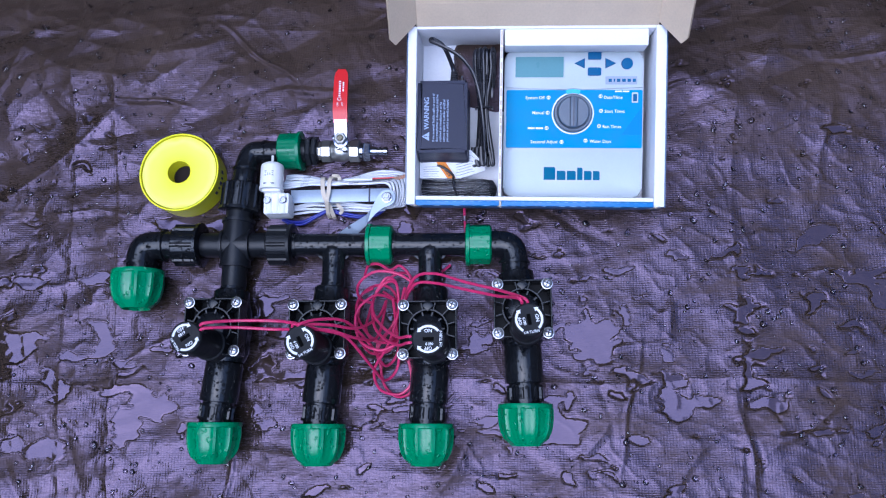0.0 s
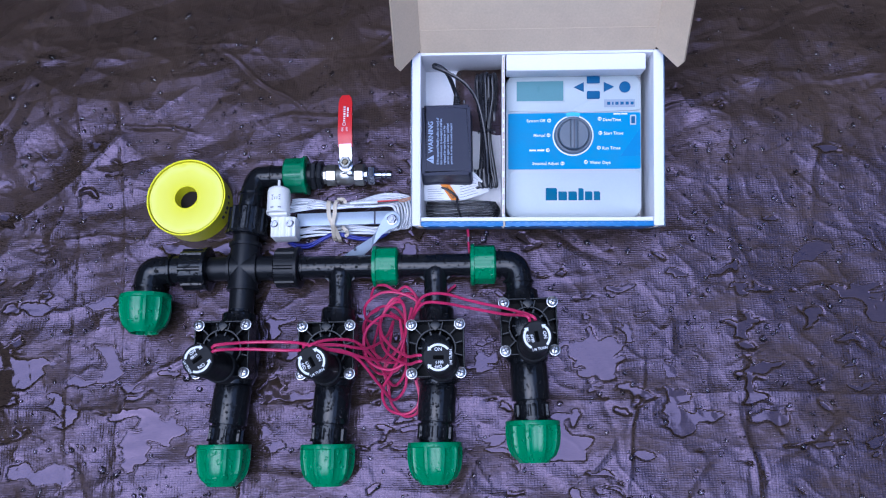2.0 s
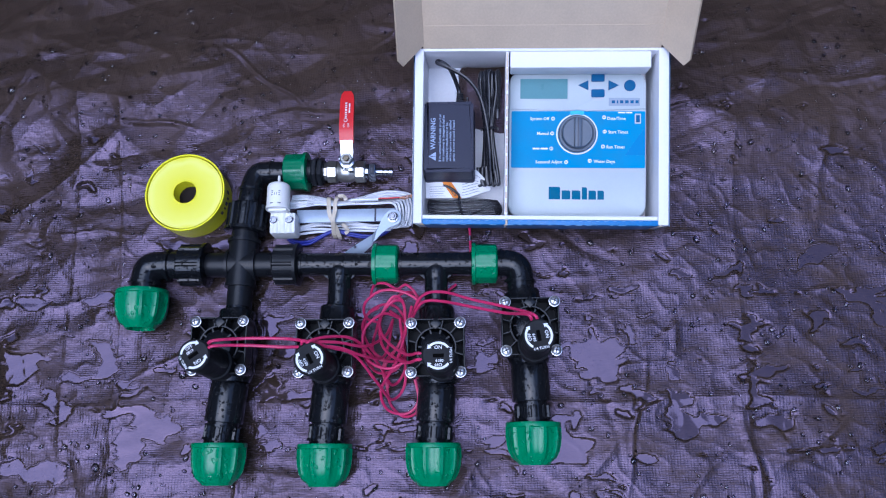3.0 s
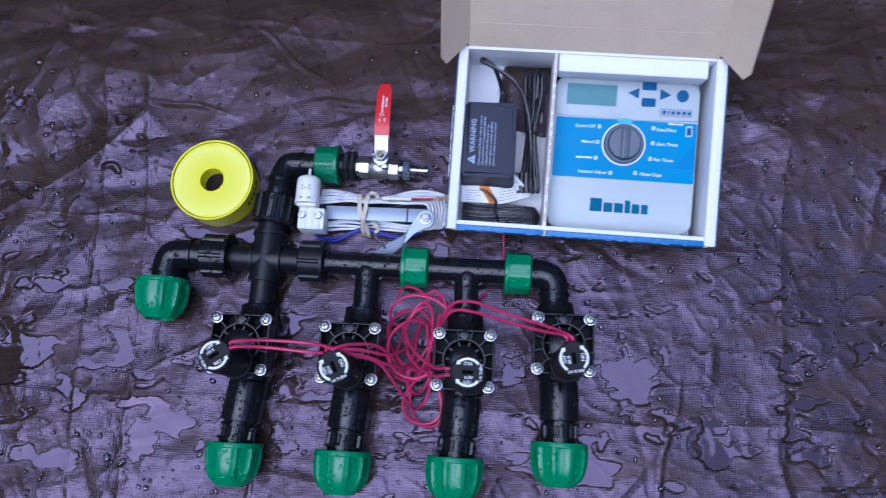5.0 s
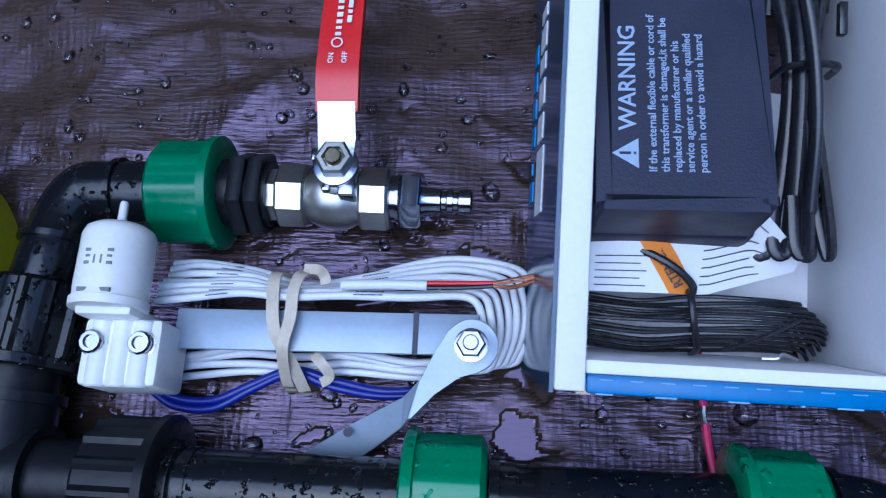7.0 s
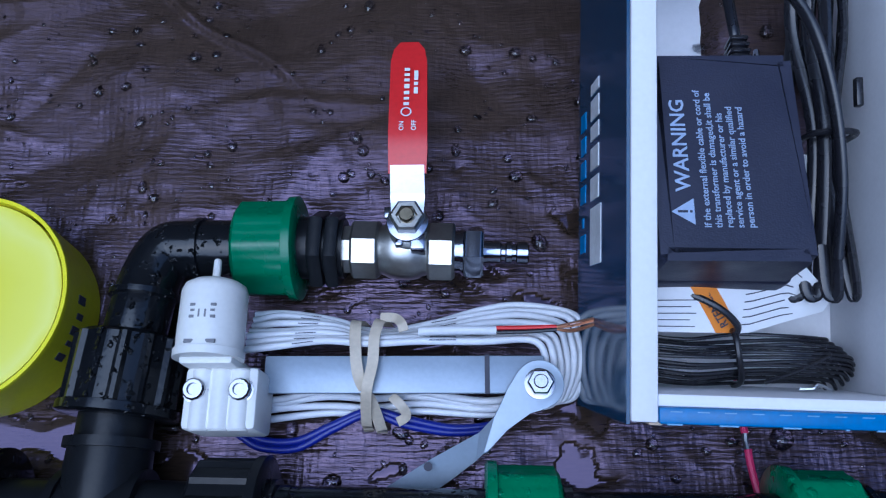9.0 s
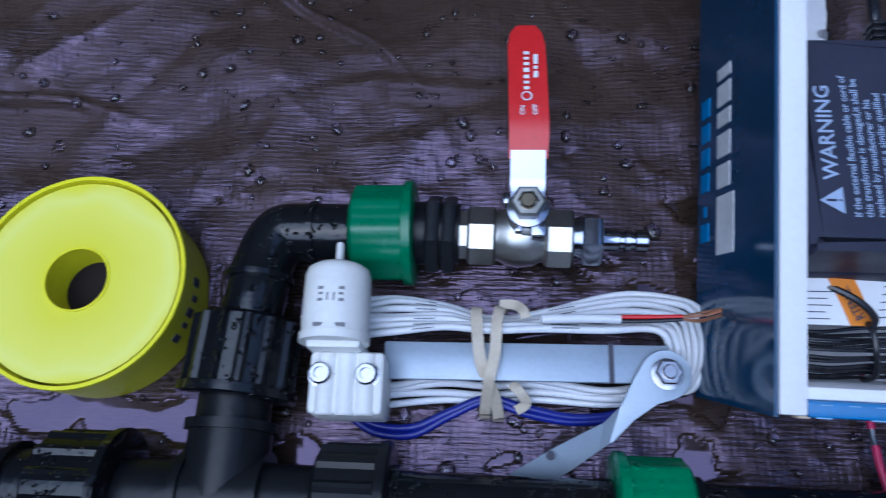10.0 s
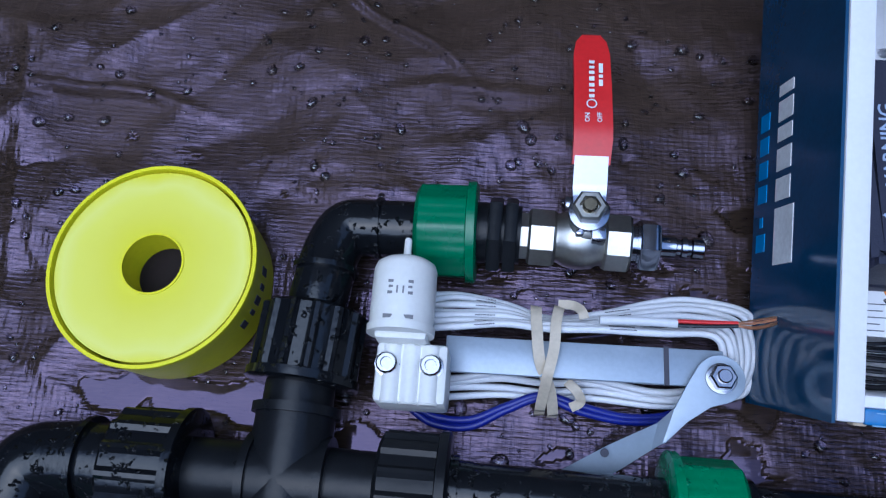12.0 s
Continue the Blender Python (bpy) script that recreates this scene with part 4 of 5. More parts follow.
bm = bmesh.new()
for x0, wx_ in ((-0.0034, 0.0019), (0.0034, 0.0019)):
    block((CX + x0 - wx_, 0.0560, CZ + 0.0090), (CX + x0 + wx_, 0.0573, CZ + 0.0114), bm=bm)
part("opening_shade", bm, M_SHADE, sensor, "grey bars painted as the shade inside slots")
# bracket
bm = block((-0.1420, 0.0437, 0.0240), (-0.0390, 0.0575, 0.0262), 0.0005)
part("bracket_arm", bm, M_ALU, sensor, "flat grey metal bracket arm")
part("black_stripe", block((-0.0608, 0.0434, 0.0262), (-0.0590, 0.0578, 0.0266)), M_INK_RECESS, sensor)


def sheet(points, thick):
    """A bent strip: rows of (left point, right point)."""
    bm = bmesh.new()
    rows = [[Vector(a), Vector(b)] for a, b in points]
    top = [[bm.verts.new(p) for p in r] for r in rows]
    low = [[bm.verts.new(p - Vector((0, 0, thick))) for p in r] for r in rows]
    for i in range(len(rows) - 1):
        bm.faces.new((top[i][0], top[i][1], top[i + 1][1], top[i + 1][0]))
        bm.faces.new((low[i][1], low[i][0], low[i + 1][0], low[i + 1][1]))
        for s in (0, 1):
            bm.faces.new((top[i][s], top[i + 1][s], low[i + 1][s], low[i][s]))
    for i in (0, -1):
        bm.faces.new((top[i][0], top[i][1], low[i][1], low[i][0]))
    return bm


BX, BY = -0.0412, 0.0465
ring = [(BX + 0.0088 * math.cos(radians(a_)), BY + 0.0088 * math.sin(radians(a_))) for a_ in range(-75, 160, 15)]
bm = prism(ring + [(-0.0525, 0.0450), (-0.0578, 0.0350), (-0.0618, 0.0225), (-0.0600, 0.0232), (-0.0530, 0.0310), (-0.0450, 0.0365)], 0.0278, 0.0292, 0.0003)
for v in bm.verts:
    v.co.z -= 0.30 * max(0.0, 0.0400 - v.co.y)
foot = [((-0.0578, 0.0350, 0.0277), (-0.0618, 0.0225, 0.0240)), ((-0.0630, 0.0300, 0.0240), (-0.0642, 0.0208, 0.0170)), ((-0.0800, 0.0215, 0.0185), (-0.0740, 0.0140, 0.0112)), ((-0.0990, 0.0105, 0.0128), (-0.0880, 0.0050, 0.0085))]
join(bm, sheet(foot, 0.0014))
part("bracket_plate", bm, M_ALU, sensor, "bent grey metal mounting plate", sharp=25)
bm = revolve((BX, BY, 0.0290), (BX, BY, 0.05), [(0, 0.0056), (0.0010, 0.0056), (0.0011, 0.0050)], seg=24)
revolve((BX, BY, 0.0298), (BX, BY, 0.05), [(0, 0.0048), (0.0034, 0.0048), (0.0040, 0.0042), (0.0040, 0.0028)], seg=6, bm=bm)
revolve((BX, BY, 0.0298), (BX, BY, 0.05), [(0, 0.0026), (0.0050, 0.0026), (0.0054, 0.0022)], seg=16, bm=bm)
part("bolt", bm, M_DARK_STEEL, sensor, "plated nut and bolt")
# dark disc on the plate, painted as the shade in its hole
part("hole", revolve((-0.0815, 0.0185, 0.0190), (-0.0805, 0.0195, 0.03), [(0, 0.0016), (0.0003, 0.0016)], seg=16), M_INK_RECESS, sensor)

# white cable: strands bound at the middle, looping back at the far end
random.seed(7)
strands = 11
for i in range(strands):
    f = i / (strands - 1)
    upper = i < 7
    if upper:
        g = i / 6
        y_a, y_m, y_b = 0.0772 - 0.0165 * g, 0.0705 - 0.0085 * g, 0.0800 - 0.0170 * g
        z_a, z_m, z_b = 0.016 + 0.012 * g, 0.012 + 0.015 * g, 0.012 + 0.014 * g
    else:
        g = (i - 7) / 3
        y_a, y_m, y_b = 0.0440 - 0.0070 * g, 0.0470 - 0.0080 * g, 0.0440 - 0.0045 * g
        z_a, z_m, z_b = 0.015 - 0.006 * g, 0.013 - 0.006 * g, 0.014 - 0.006 * g
    w = random.uniform(-0.0008, 0.0008)
    pts = [(-0.150, y_a - 0.001, z_a), (-0.138, y_a + w, z_a), (-0.120, (y_a + y_m) / 2 + 0.0012, z_m + 0.001), (-0.1035, y_m, z_m), (-0.085, y_m + 0.25 * (y_b - y_m) + w, z_m), (-0.062, y_b - 0.0008, z_b), (-0.046, y_b + (0.0006 if upper else 0), z_b)]
    if upper:
        r = 0.5 * (y_b - (0.0445 - 0.0008 * i))
        cy = y_b - r
        reach = -0.0322 - 0.0017 * i
        for a in (60, 25, -10, -45, -75):
            pts.append((reach + (0.0115 - 0.0011 * i) * math.cos(radians(a)), cy + r * math.sin(radians(a)), z_b - 0.004 * (1 - math.sin(radians(a)))))
        pts.append((-0.050, cy - r, 0.010))
    pts = [(px_, py_ + random.uniform(-0.0006, 0.0006), pz_ + random.uniform(-0.0016, 0.0016)) for px_, py_, pz_ in pts]
    part("cable", tube(pts, 0.00140, 10), M_CABLE, sensor, "white cable strand")
    if upper:
        # faint print on the jacket
        p = Vector(pts[1]).lerp(Vector(pts[2]), 0.35)
        d = (Vector(pts[2]) - Vector(pts[1]))
        bars("print_bar", [(0.0007, 0.0011, 0.0006, 0.0013, 0.0009, 0.0012, 0.0006)], 0.00035, 0.002, pose(p.x, p.y - 0.0002, p.z + 0.00175, 0, 0, math.degrees(math.atan2(d.y, d.x))), M_INK_RECESS, sensor)
        p, d = Vector(pts[4]), Vector(pts[5]) - Vector(pts[4])
        bars("print_bar", [(0.0012, 0.0007, 0.0013, 0.0008, 0.0014, 0.0010, 0.0007, 0.0012)], 0.00035, 0.002, pose(p.x + 0.004, p.y + 0.004 * d.y / d.x, p.z + 0.00185, 0, 0, math.degrees(math.atan2(d.y, d.x))), M_INK_RECESS, sensor)
part("cable_end", tube([(-0.085, 0.0655, 0.031), (-0.070, 0.0660, 0.0305), (-0.0565, 0.0660, 0.030)], 0.0017, 10), M_CABLE, sensor, "white cable jacket end")
part("red_core", tube([(-0.057, 0.0668, 0.0303), (-0.045, 0.0670, 0.0303), (-0.0345, 0.0672, 0.0305)], 0.0008, 8), M_RED, sensor, "red cable core")
part("black_core", tube([(-0.057, 0.0652, 0.0303), (-0.045, 0.0655, 0.0303), (-0.0345, 0.0662, 0.0305)], 0.0008, 8), M_CORD, sensor, "black cable core")
bm = bmesh.new()
random.seed(3)
for i in range(13):
    o, oz, t = random.uniform(-0.0024, 0.0024), random.uniform(-0.0012, 0.0012), random.uniform(0.75, 1.0)
    tube([(-0.0350, 0.0668 + o * 0.4, 0.0305 + oz * 0.4), (-0.0275, 0.0674 + o, 0.0310 + oz), (-0.0275 + 0.0150 * t, 0.0690 + 0.0018 * t + o * 0.5, 0.0330 + oz)], 0.00022, 5, bm=bm)
part("bare_strands", bm, M_COPPER, sensor, "bare twisted copper strands")
for o in (0.0, 0.0028):
    part("blue_wire", tube([(-0.155, 0.034 - o, 0.008), (-0.146, 0.0290 - o, 0.008), (-0.132, 0.0285 - o, 0.009), (-0.118, 0.0345 - o * 0.6, 0.010), (-0.104, 0.0395 - o * 0.4, 0.011), (-0.090, 0.0365 - o * 0.8, 0.010), (-0.072, 0.0335 - o * 0.6, 0.008), (-0.056, 0.0355 - o * 0.5, 0.007), (-0.045, 0.0420, 0.006)], 0.0015, 10), M_BLUE_WIRE, sensor, "blue wire")
# rubber band, twisted round the bundle


def band(path, w):
    bm = bmesh.new()
    pts = spline(path, 6)
    rows = []
    for i, p in enumerate(pts):
        d = (pts[min(i + 1, len(pts) - 1)] - pts[max(i - 1, 0)]).normalized()
        s = d.cross(Vector((0, 0, 1)))
        s = s.normalized() if s.length > 0.2 else Vector((1, 0, 0))
        rows.append([bm.verts.new(p + s * w / 2 * k + Vector((0, 0, z))) for k, z in ((-1, 0), (1, 0), (1, 0.0007), (-1, 0.0007))])
    for a, b in zip(rows, rows[1:]):
        for j in range(4):
            bm.faces.new((a[j], a[(j + 1) % 4], b[(j + 1) % 4], b[j]))
    bm.faces.new(rows[0][::-1])
    bm.faces.new(rows[-1])
    return bm


part("rubber_band", band([(-0.1075, 0.0735, 0.006), (-0.1085, 0.0705, 0.026), (-0.1080, 0.0600, 0.0300), (-0.1065, 0.0490, 0.0282), (-0.1020, 0.0400, 0.020), (-0.1000, 0.0330, 0.009), (-0.1000, 0.032, 0.003)], 0.0042), M_BAND, sensor, "beige rubber band")
part("rubber_band", band([(-0.0985, 0.0735, 0.006), (-0.0995, 0.0712, 0.025), (-0.1010, 0.0640, 0.0305), (-0.1015, 0.0540, 0.0300), (-0.1035, 0.0440, 0.0285), (-0.1050, 0.0350, 0.014), (-0.1050, 0.0325, 0.004)], 0.0040), M_BAND, sensor, "beige rubber band")
part("rubber_band", band([(-0.1000, 0.0725, 0.024), (-0.0945, 0.0718, 0.026), (-0.0915, 0.0690, 0.0290), (-0.0905, 0.0660, 0.029)], 0.0036), M_BAND, sensor, "beige rubber band")
part("rubber_band", band([(-0.0955, 0.0440, 0.018), (-0.0915, 0.0400, 0.018), (-0.0900, 0.0370, 0.015), (-0.0935, 0.0350, 0.012)], 0.0036), M_BAND, sensor, "beige rubber band")

# ---- carton ----
BOX = Matrix.Translation((-0.0175, 0.0433, 0.001)) @ pose(0, 0, 0, 0, 0, -1.8) @ pose(0, 0, 0, 13.5, 0, 0)
W, L, H = 0.2465, 0.172, 0.066
carton = thing("carton", "open white and navy cardboard carton with kraft-lined lid", "cardboard box", BOX)


def bpart(name, bm, material, parent, label=""):
    bm.transform(BOX)
    return part(name, bm, material, parent, label)


def lean(bm):
    """The outer side stands off a little at its foot."""
    for v in bm.verts:
        v.co.x -= 0.0065 * (1 - v.co.z / H)
    return bm


bpart("floor_panel", block((0.001, 0.001, 0), (W - 0.001, L - 0.001, 0.003)), M_CARTON, carton, "white carton floor")
bpart("side_wall", block((0.0007, 0.0005, 0.0005), (0.0092, L, H), 0.0009), M_CARTON, carton, "white folded side wall")
bpart("side_wall", block((W - 0.0105, 0.0005, 0.0005), (W - 0.0007, L, H), 0.0009), M_CARTON, carton, "white folded side wall")
bpart("printed_side", lean(block((-0.0004, -0.0002, 0), (0.0007, L, H - 0.0008))), M_NAVY, carton, "glossy navy printed carton side")
bpart("printed_side", block((W - 0.0007, -0.0002, 0), (W + 0.0004, L, H - 0.0008)), M_NAVY, carton, "glossy navy printed carton side")
bpart("back_wall", block((0.0092, L - 0.003, 0), (W - 0.0105, L, H), 0.0006), M_CARTON, carton, "white back wall")
bpart("front_wall", block((0.0092, 0.0052, 0.003), (W - 0.0105, 0.0092, H - 0.0028), 0.0008), M_CARTON, carton, "white inner front wall")
bm = block((0.0095, 0.0, 0.0), (0.0905, 0.0052, H - 0.0012), 0.0010)
block((0.0925, 0.0, 0.0), (W - 0.0085, 0.0052, H - 0.0012), 0.0010, bm=bm)
bpart("front_fold", bm, M_SKYBLUE, carton, "blue printed front fold with a perforated edge")
bm = bmesh.new()
x = 0.013
random.seed(5)
while x < W - 0.016:
    block((x, 0.0038, H - 0.0013), (x + 0.0036, 0.0041, H - 0.0010), bm=bm)
    x += 0.0082
x = 0.012
while x < W - 0.016:
    w_ = random.uniform(0.001, 0.007)
    block((x, -0.0002, H - 0.0024), (x + w_, 0.0005, H - 0.0016), bm=bm)
    x += w_ + random.uniform(0.003, 0.014)
bpart("worn_edge", bm, mat("scuffed_blue_carton", (0.20, 0.38, 0.58), 0.6, var=0.3), carton, "pale worn and perforated edge marks")
for x0 in (0.0885, W - 0.0105):
    bpart("raw_corner", block((x0, -0.0006, H - 0.006), (x0 + 0.0040, 0.0050, H - 0.0022), 0.0006), M_KRAFT, carton, "torn brown board corner")
bpart("raw_corner", block((0.0068, -0.0006, H - 0.008), (0.0112, 0.0042, H - 0.0030), 0.0006), M_KRAFT, carton, "torn brown board corner")
bpart("divider", block((0.0893, 0.0092, 0.003), (0.0922, L - 0.003, H - 0.0022), 0.0005), M_CARTON, carton, "white divider with a brown cut edge")
bm = bmesh.new()
y = 0.012
while y < L - 0.01:
    w_ = random.uniform(0.004, 0.014)
    block((0.0900, y, H - 0.00225), (0.0916, y + w_, H - 0.0019), bm=bm)
    y += w_ + random.uniform(0.001, 0.006)
bpart("cut_edge", bm, M_KRAFT, carton)
bpart("insert_flap", block((0.0935, L - 0.0195, 0.040), (0.2290, L - 0.0032, H + 0.0004), 0.0016), M_CARTON, carton, "white folded insert above the controller")
# lid, leaning back from the far edge
LID = Matrix.Translation((0, L + 0.0004, H - 0.0005)) @ pose(0, 0, 0, 43.5, 0, 0)
bm = block((0.0085, 0.0, -0.0016), (W - 0.0085, 0.170, 0.0016), 0.0005, m=LID)
bpart("lid", bm, M_KRAFT, carton, "carton lid lined with brown kraft board")
bm = block((0.0085, 0.0, -0.0026), (W - 0.0085, 0.170, -0.0017), m=LID)
bpart("lid_print", bm, M_NAVY, carton)
for s, x0 in ((-1, 0.0085), (1, W - 0.0085)):
    q = LID @ Matrix.Translation((x0, 0, 0.0012)) @ pose(0, 0, 0, 0, -s * 52, 0)
    outline = [(0.0, 0.004), (s * 0.030, -0.006), (s * 0.036, 0.002), (s * 0.034, 0.165), (0.0, 0.165)]
    bm = prism(outline if s > 0 else outline[::-1], -0.0008, 0.0012, 0, q)
    bpart("lid_flap", bm, M_KRAFT, carton, "folded brown side flap of the lid")
# creases on the lid's lining
bm = bmesh.new()
for y in (0.0235, 0.055):
    block((0.011, y, 0.0016), (W - 0.011, y + 0.0008, 0.0019), bm=bm, m=LID)
bpart("crease", bm, M_KRAFT, carton)
# marks on the navy side: plain bars in place of the maker's name


def side_mark(name, y0, y1, z0, z1, material):
    bpart(name, lean(block((-0.0007, y0, z0), (-0.0004, y1, z1))), material, carton)


for k, (a, b) in enumerate(((0.0, 0.30), (0.34, 0.46), (0.50, 0.62), (0.66, 0.74), (0.77, 0.88), (0.91, 0.97))):
    side_mark("logo_bar", 0.0525 + 0.0715 * a, 0.0525 + 0.0715 * b, 0.0195, 0.0195 + (0.0150 if k in (0,) else 0.0115), M_PRINT)
for k in range(6):
    side_mark("name_bar", 0.0585 + 0.0097 * k, 0.0655 + 0.0097 * k - (0.003 if k == 1 else 0), 0.0040 if k != 1 else 0.0065, 0.0115 if k != 1 else 0.0090, M_SIDE_BLUE)

# ---- controller ----
FZ = 0.038
ctl = thing("irrigation_controller", "light grey and blue irrigation controller with a dial", "controller", BOX @ pose(0.1615, 0.0828, 0.003))
bpart("case", prism(rounded(0.0938, 0.0098, 0.2294, 0.1555, 0.010), 0.003, FZ, 0.0022), M_CASE, ctl, "light grey plastic case")
# raised top panel with a bulge round the dial, and the lower door
arc = [(0.1614 + 0.0245 * math.cos(radians(a)), 0.0930 + 0.0245 * math.sin(radians(a))) for a in range(68, 113, 5)]
top_outline = [(0.2290, 0.1182), (0.2282, 0.1465), (0.2255, 0.1520), (0.2200, 0.1545), (0.1030, 0.1545), (0.0975, 0.1520), (0.0946, 0.1465), (0.0942, 0.1182), (0.1450, 0.1165)]
bpart("top_panel", prism([(0.1780, 0.1165)] + top_outline[:8] + [(0.1450, 0.1165)] + arc[::-1], FZ, FZ + 0.0012, 0.0005), M_CASE, ctl, "raised light grey top panel")
bpart("blue_panel", prism(rounded(0.0960, 0.0590, 0.2288, 0.1160, 0.0015), FZ, FZ + 0.0005), M_BLUE, ctl, "bright blue printed dial panel")
bpart("pale_corner", prism([(0.2286, 0.0720), (0.2286, 0.1000), (0.2090, 0.0720)][::1], FZ + 0.0005, FZ + 0.0007), M_SWEEP, ctl)
bpart("door", prism(rounded(0.0955, 0.0110, 0.2285, 0.0580, 0.0085), FZ, FZ + 0.0009, 0.0005), M_CASE, ctl, "light grey lower door")
bpart("display_frame", prism(rounded(0.1030, 0.1268, 0.1532, 0.1496, 0.001), FZ + 0.0012, FZ + 0.0016, 0.0002), M_CASE, ctl)
bpart("display", prism(rounded(0.1046, 0.1282, 0.1516, 0.1482, 0.0006), FZ + 0.0016, FZ + 0.0019), M_LCD, ctl, "blank grey-green display")
bz = FZ + 0.0012
bpart("button", prism(rounded(0.1752, 0.1455, 0.1882, 0.1530, 0.0012), bz, bz + 0.0014, 0.0004), M_BUTTON, ctl, "blue rubber button")
bpart("button", prism(rounded(0.1752, 0.1298, 0.1882, 0.1376, 0.0012), bz, bz + 0.0014, 0.0004), M_BUTTON, ctl, "blue rubber button")
bpart("button", prism([(0.1722, 0.1370), (0.1722, 0.1468), (0.1622, 0.1419)], bz, bz + 0.0014, 0.0004), M_BUTTON, ctl, "blue arrow button")
bpart("button", prism([(0.1922, 0.1468), (0.1922, 0.1368), (0.2024, 0.1418)], bz, bz + 0.0014, 0.0004), M_BUTTON, ctl, "blue arrow button")
bpart("button", prism(disc(0.2132, 0.1415, 0.0056), bz, bz + 0.0014, 0.0004), M_BUTTON, ctl, "round blue button")
bpart("name_plate", prism(rounded(0.1925, 0.1212, 0.2232, 0.1292, 0.0004), bz, bz + 0.0002), mat("grey_name_plate", (0.27, 0.32, 0.38), 0.5, var=0.05), ctl)
bars("name_bar", [(0.0032, 0.0014, 0.0032, 0.0034, 0.0032, 0.0030)], 0.0030, 0.01, BOX @ pose(0.1955, 0.1252, bz + 0.0002), M_BUTTON, ctl)
kx, ky = 0.1614, 0.0930
bpart("dial_ring", ring_plate(kx, ky, 0.0192, 0.0206, FZ + 0.0005, FZ + 0.0008, k=64), M_PRINT, ctl)
bpart("dial_window", ring_plate(kx, ky, 0.0196, 0.0236, FZ + 0.0012, FZ + 0.0016, 72, 108, 10), mat("cyan_dial_mark", (0.02, 0.42, 0.72), 0.4), ctl)
bm = revolve((kx, ky, FZ), (kx, ky, FZ + 0.02), [(0, 0.0188), (0.004, 0.0186), (0.0048, 0.0178), (0.0048, 0.0162), (0.0040, 0.0158), (0.0040, 0.0)], seg=64)
dial = bpart("dial", bm, M_KNOB, ctl, "dark grey rotary dial")
bm = revolve((kx, ky, FZ + 0.004), (kx, ky, FZ + 0.02), [(0, 0.0155), (0.0042, 0.0150), (0.0050, 0.0142), (0.0050, 0.0)], seg=56)
bpart("knob", bm, M_KNOB, dial)
bm = block((kx - 0.0035, ky - 0.0150, FZ + 0.0085), (kx + 0.0040, ky + 0.0150, FZ + 0.0125), 0.0016)
bpart("grip", bm, M_KNOB, dial)
bpart("pointer", block((kx - 0.0004, ky - 0.0142, FZ + 0.0125), (kx + 0.0004, ky + 0.0142, FZ + 0.0127)), M_INK_RECESS, dial)
LZ = FZ + 0.00055
for body, x0, y0, al in (("System Off", 0.1335, 0.1083, "RIGHT"), ("Manual", 0.1335, 0.0934, "RIGHT"), ("Seasonal Adjust", 0.1470, 0.0648, "RIGHT"), ("Date/Time", 0.1912, 0.1086, "LEFT"), ("Start Times", 0.1922, 0.0950, "LEFT"), ("Run Times", 0.1905, 0.0800, "LEFT"), ("Water Days", 0.1782, 0.0655, "LEFT")):
    writing("label", body, 0.0042, BOX @ pose(x0, y0, LZ), M_PRINT, ctl, al)
bars("label_bar", [(0.0068, 0.0072)], 0.0017, 0.004, BOX @ pose(0.1175, 0.0783, LZ), M_PRINT, ctl)
for x0, y0 in ((0.1375, 0.1085), (0.1368, 0.0936), (0.1360, 0.0784), (0.1508, 0.0648), (0.1882, 0.1098), (0.1888, 0.0955), (0.1872, 0.0805), (0.1742, 0.0662)):
    bm = ring_plate(x0, y0, 0.0012, 0.0019, LZ, LZ + 0.0001, 0, 360, 14)
    block((x0 - 0.0003, y0 - 0.0012, LZ), (x0 + 0.0003, y0 + 0.0012, LZ + 0.0001), bm=bm)
    bpart("symbol", bm, M_PRINT, ctl)
bpart("switch_frame", prism(rounded(0.2184, 0.1035, 0.2244, 0.1135, 0.0008), FZ + 0.0005, FZ + 0.0009), M_CASE, ctl)
bpart("switch", prism(rounded(0.2196, 0.1048, 0.2232, 0.1118, 0.0004), FZ + 0.0009, FZ + 0.0019, 0.0003), M_BUTTON, ctl, "small blue slide switch")
bars("label_bar", [(0.007, 0.006)], 0.0013, 0.003, BOX @ pose(0.2020, 0.1146, LZ), M_PRINT, ctl)
# maker's mark as plain shapes
mz = FZ + 0.0009
for x0, x1, y1 in ((0.1338, 0.1452, 0.0400), (0.1466, 0.1552, 0.0364), (0.1566, 0.1652, 0.0364), (0.1666, 0.1718, 0.0396), (0.1732, 0.1806, 0.0364), (0.1820, 0.1884, 0.0364)):
    bpart("logo_shape", prism([(x0, 0.0274), (x1, 0.0274), (x1, y1 - 0.0012), (x1 - 0.0012, y1), (x0, y1)], mz, mz + 0.0002), M_LOGO, ctl)

# ---- power adapter ----
adapter = thing("power_adapter", "slate black plug-in transformer with white warning print, lying in the carton", "power adapter", pose(0.02, 0.11, 0.03))
TOP = 0.0765
ADP = Matrix.Translation((0.0195, 0.1140, TOP)) @ pose(0, 0, 0, 1.5, 0, -0.8)
bm = prism(rounded(-0.0250, -0.0375, 0.0236, 0.0365, 0.002), -0.043, 0.0, 0.0045, ADP)
part("body", bm, M_ADAPTER, adapter, "slate black moulded body")
bm = block((-0.0262, -0.0380, -0.0445), (0.0248, 0.0376, -0.0205), 0.0030, m=ADP)
part("base_shell", bm, M_ADAPTER, adapter)
TXT = ADP @ pose(-0.0008, -0.0035, 0.0002, 0, 0, 90)
writing("warning_word", "WARNING", 0.0069, TXT @ pose(-0.0105, 0.0152, 0), M_PALE_PRINT, adapter)
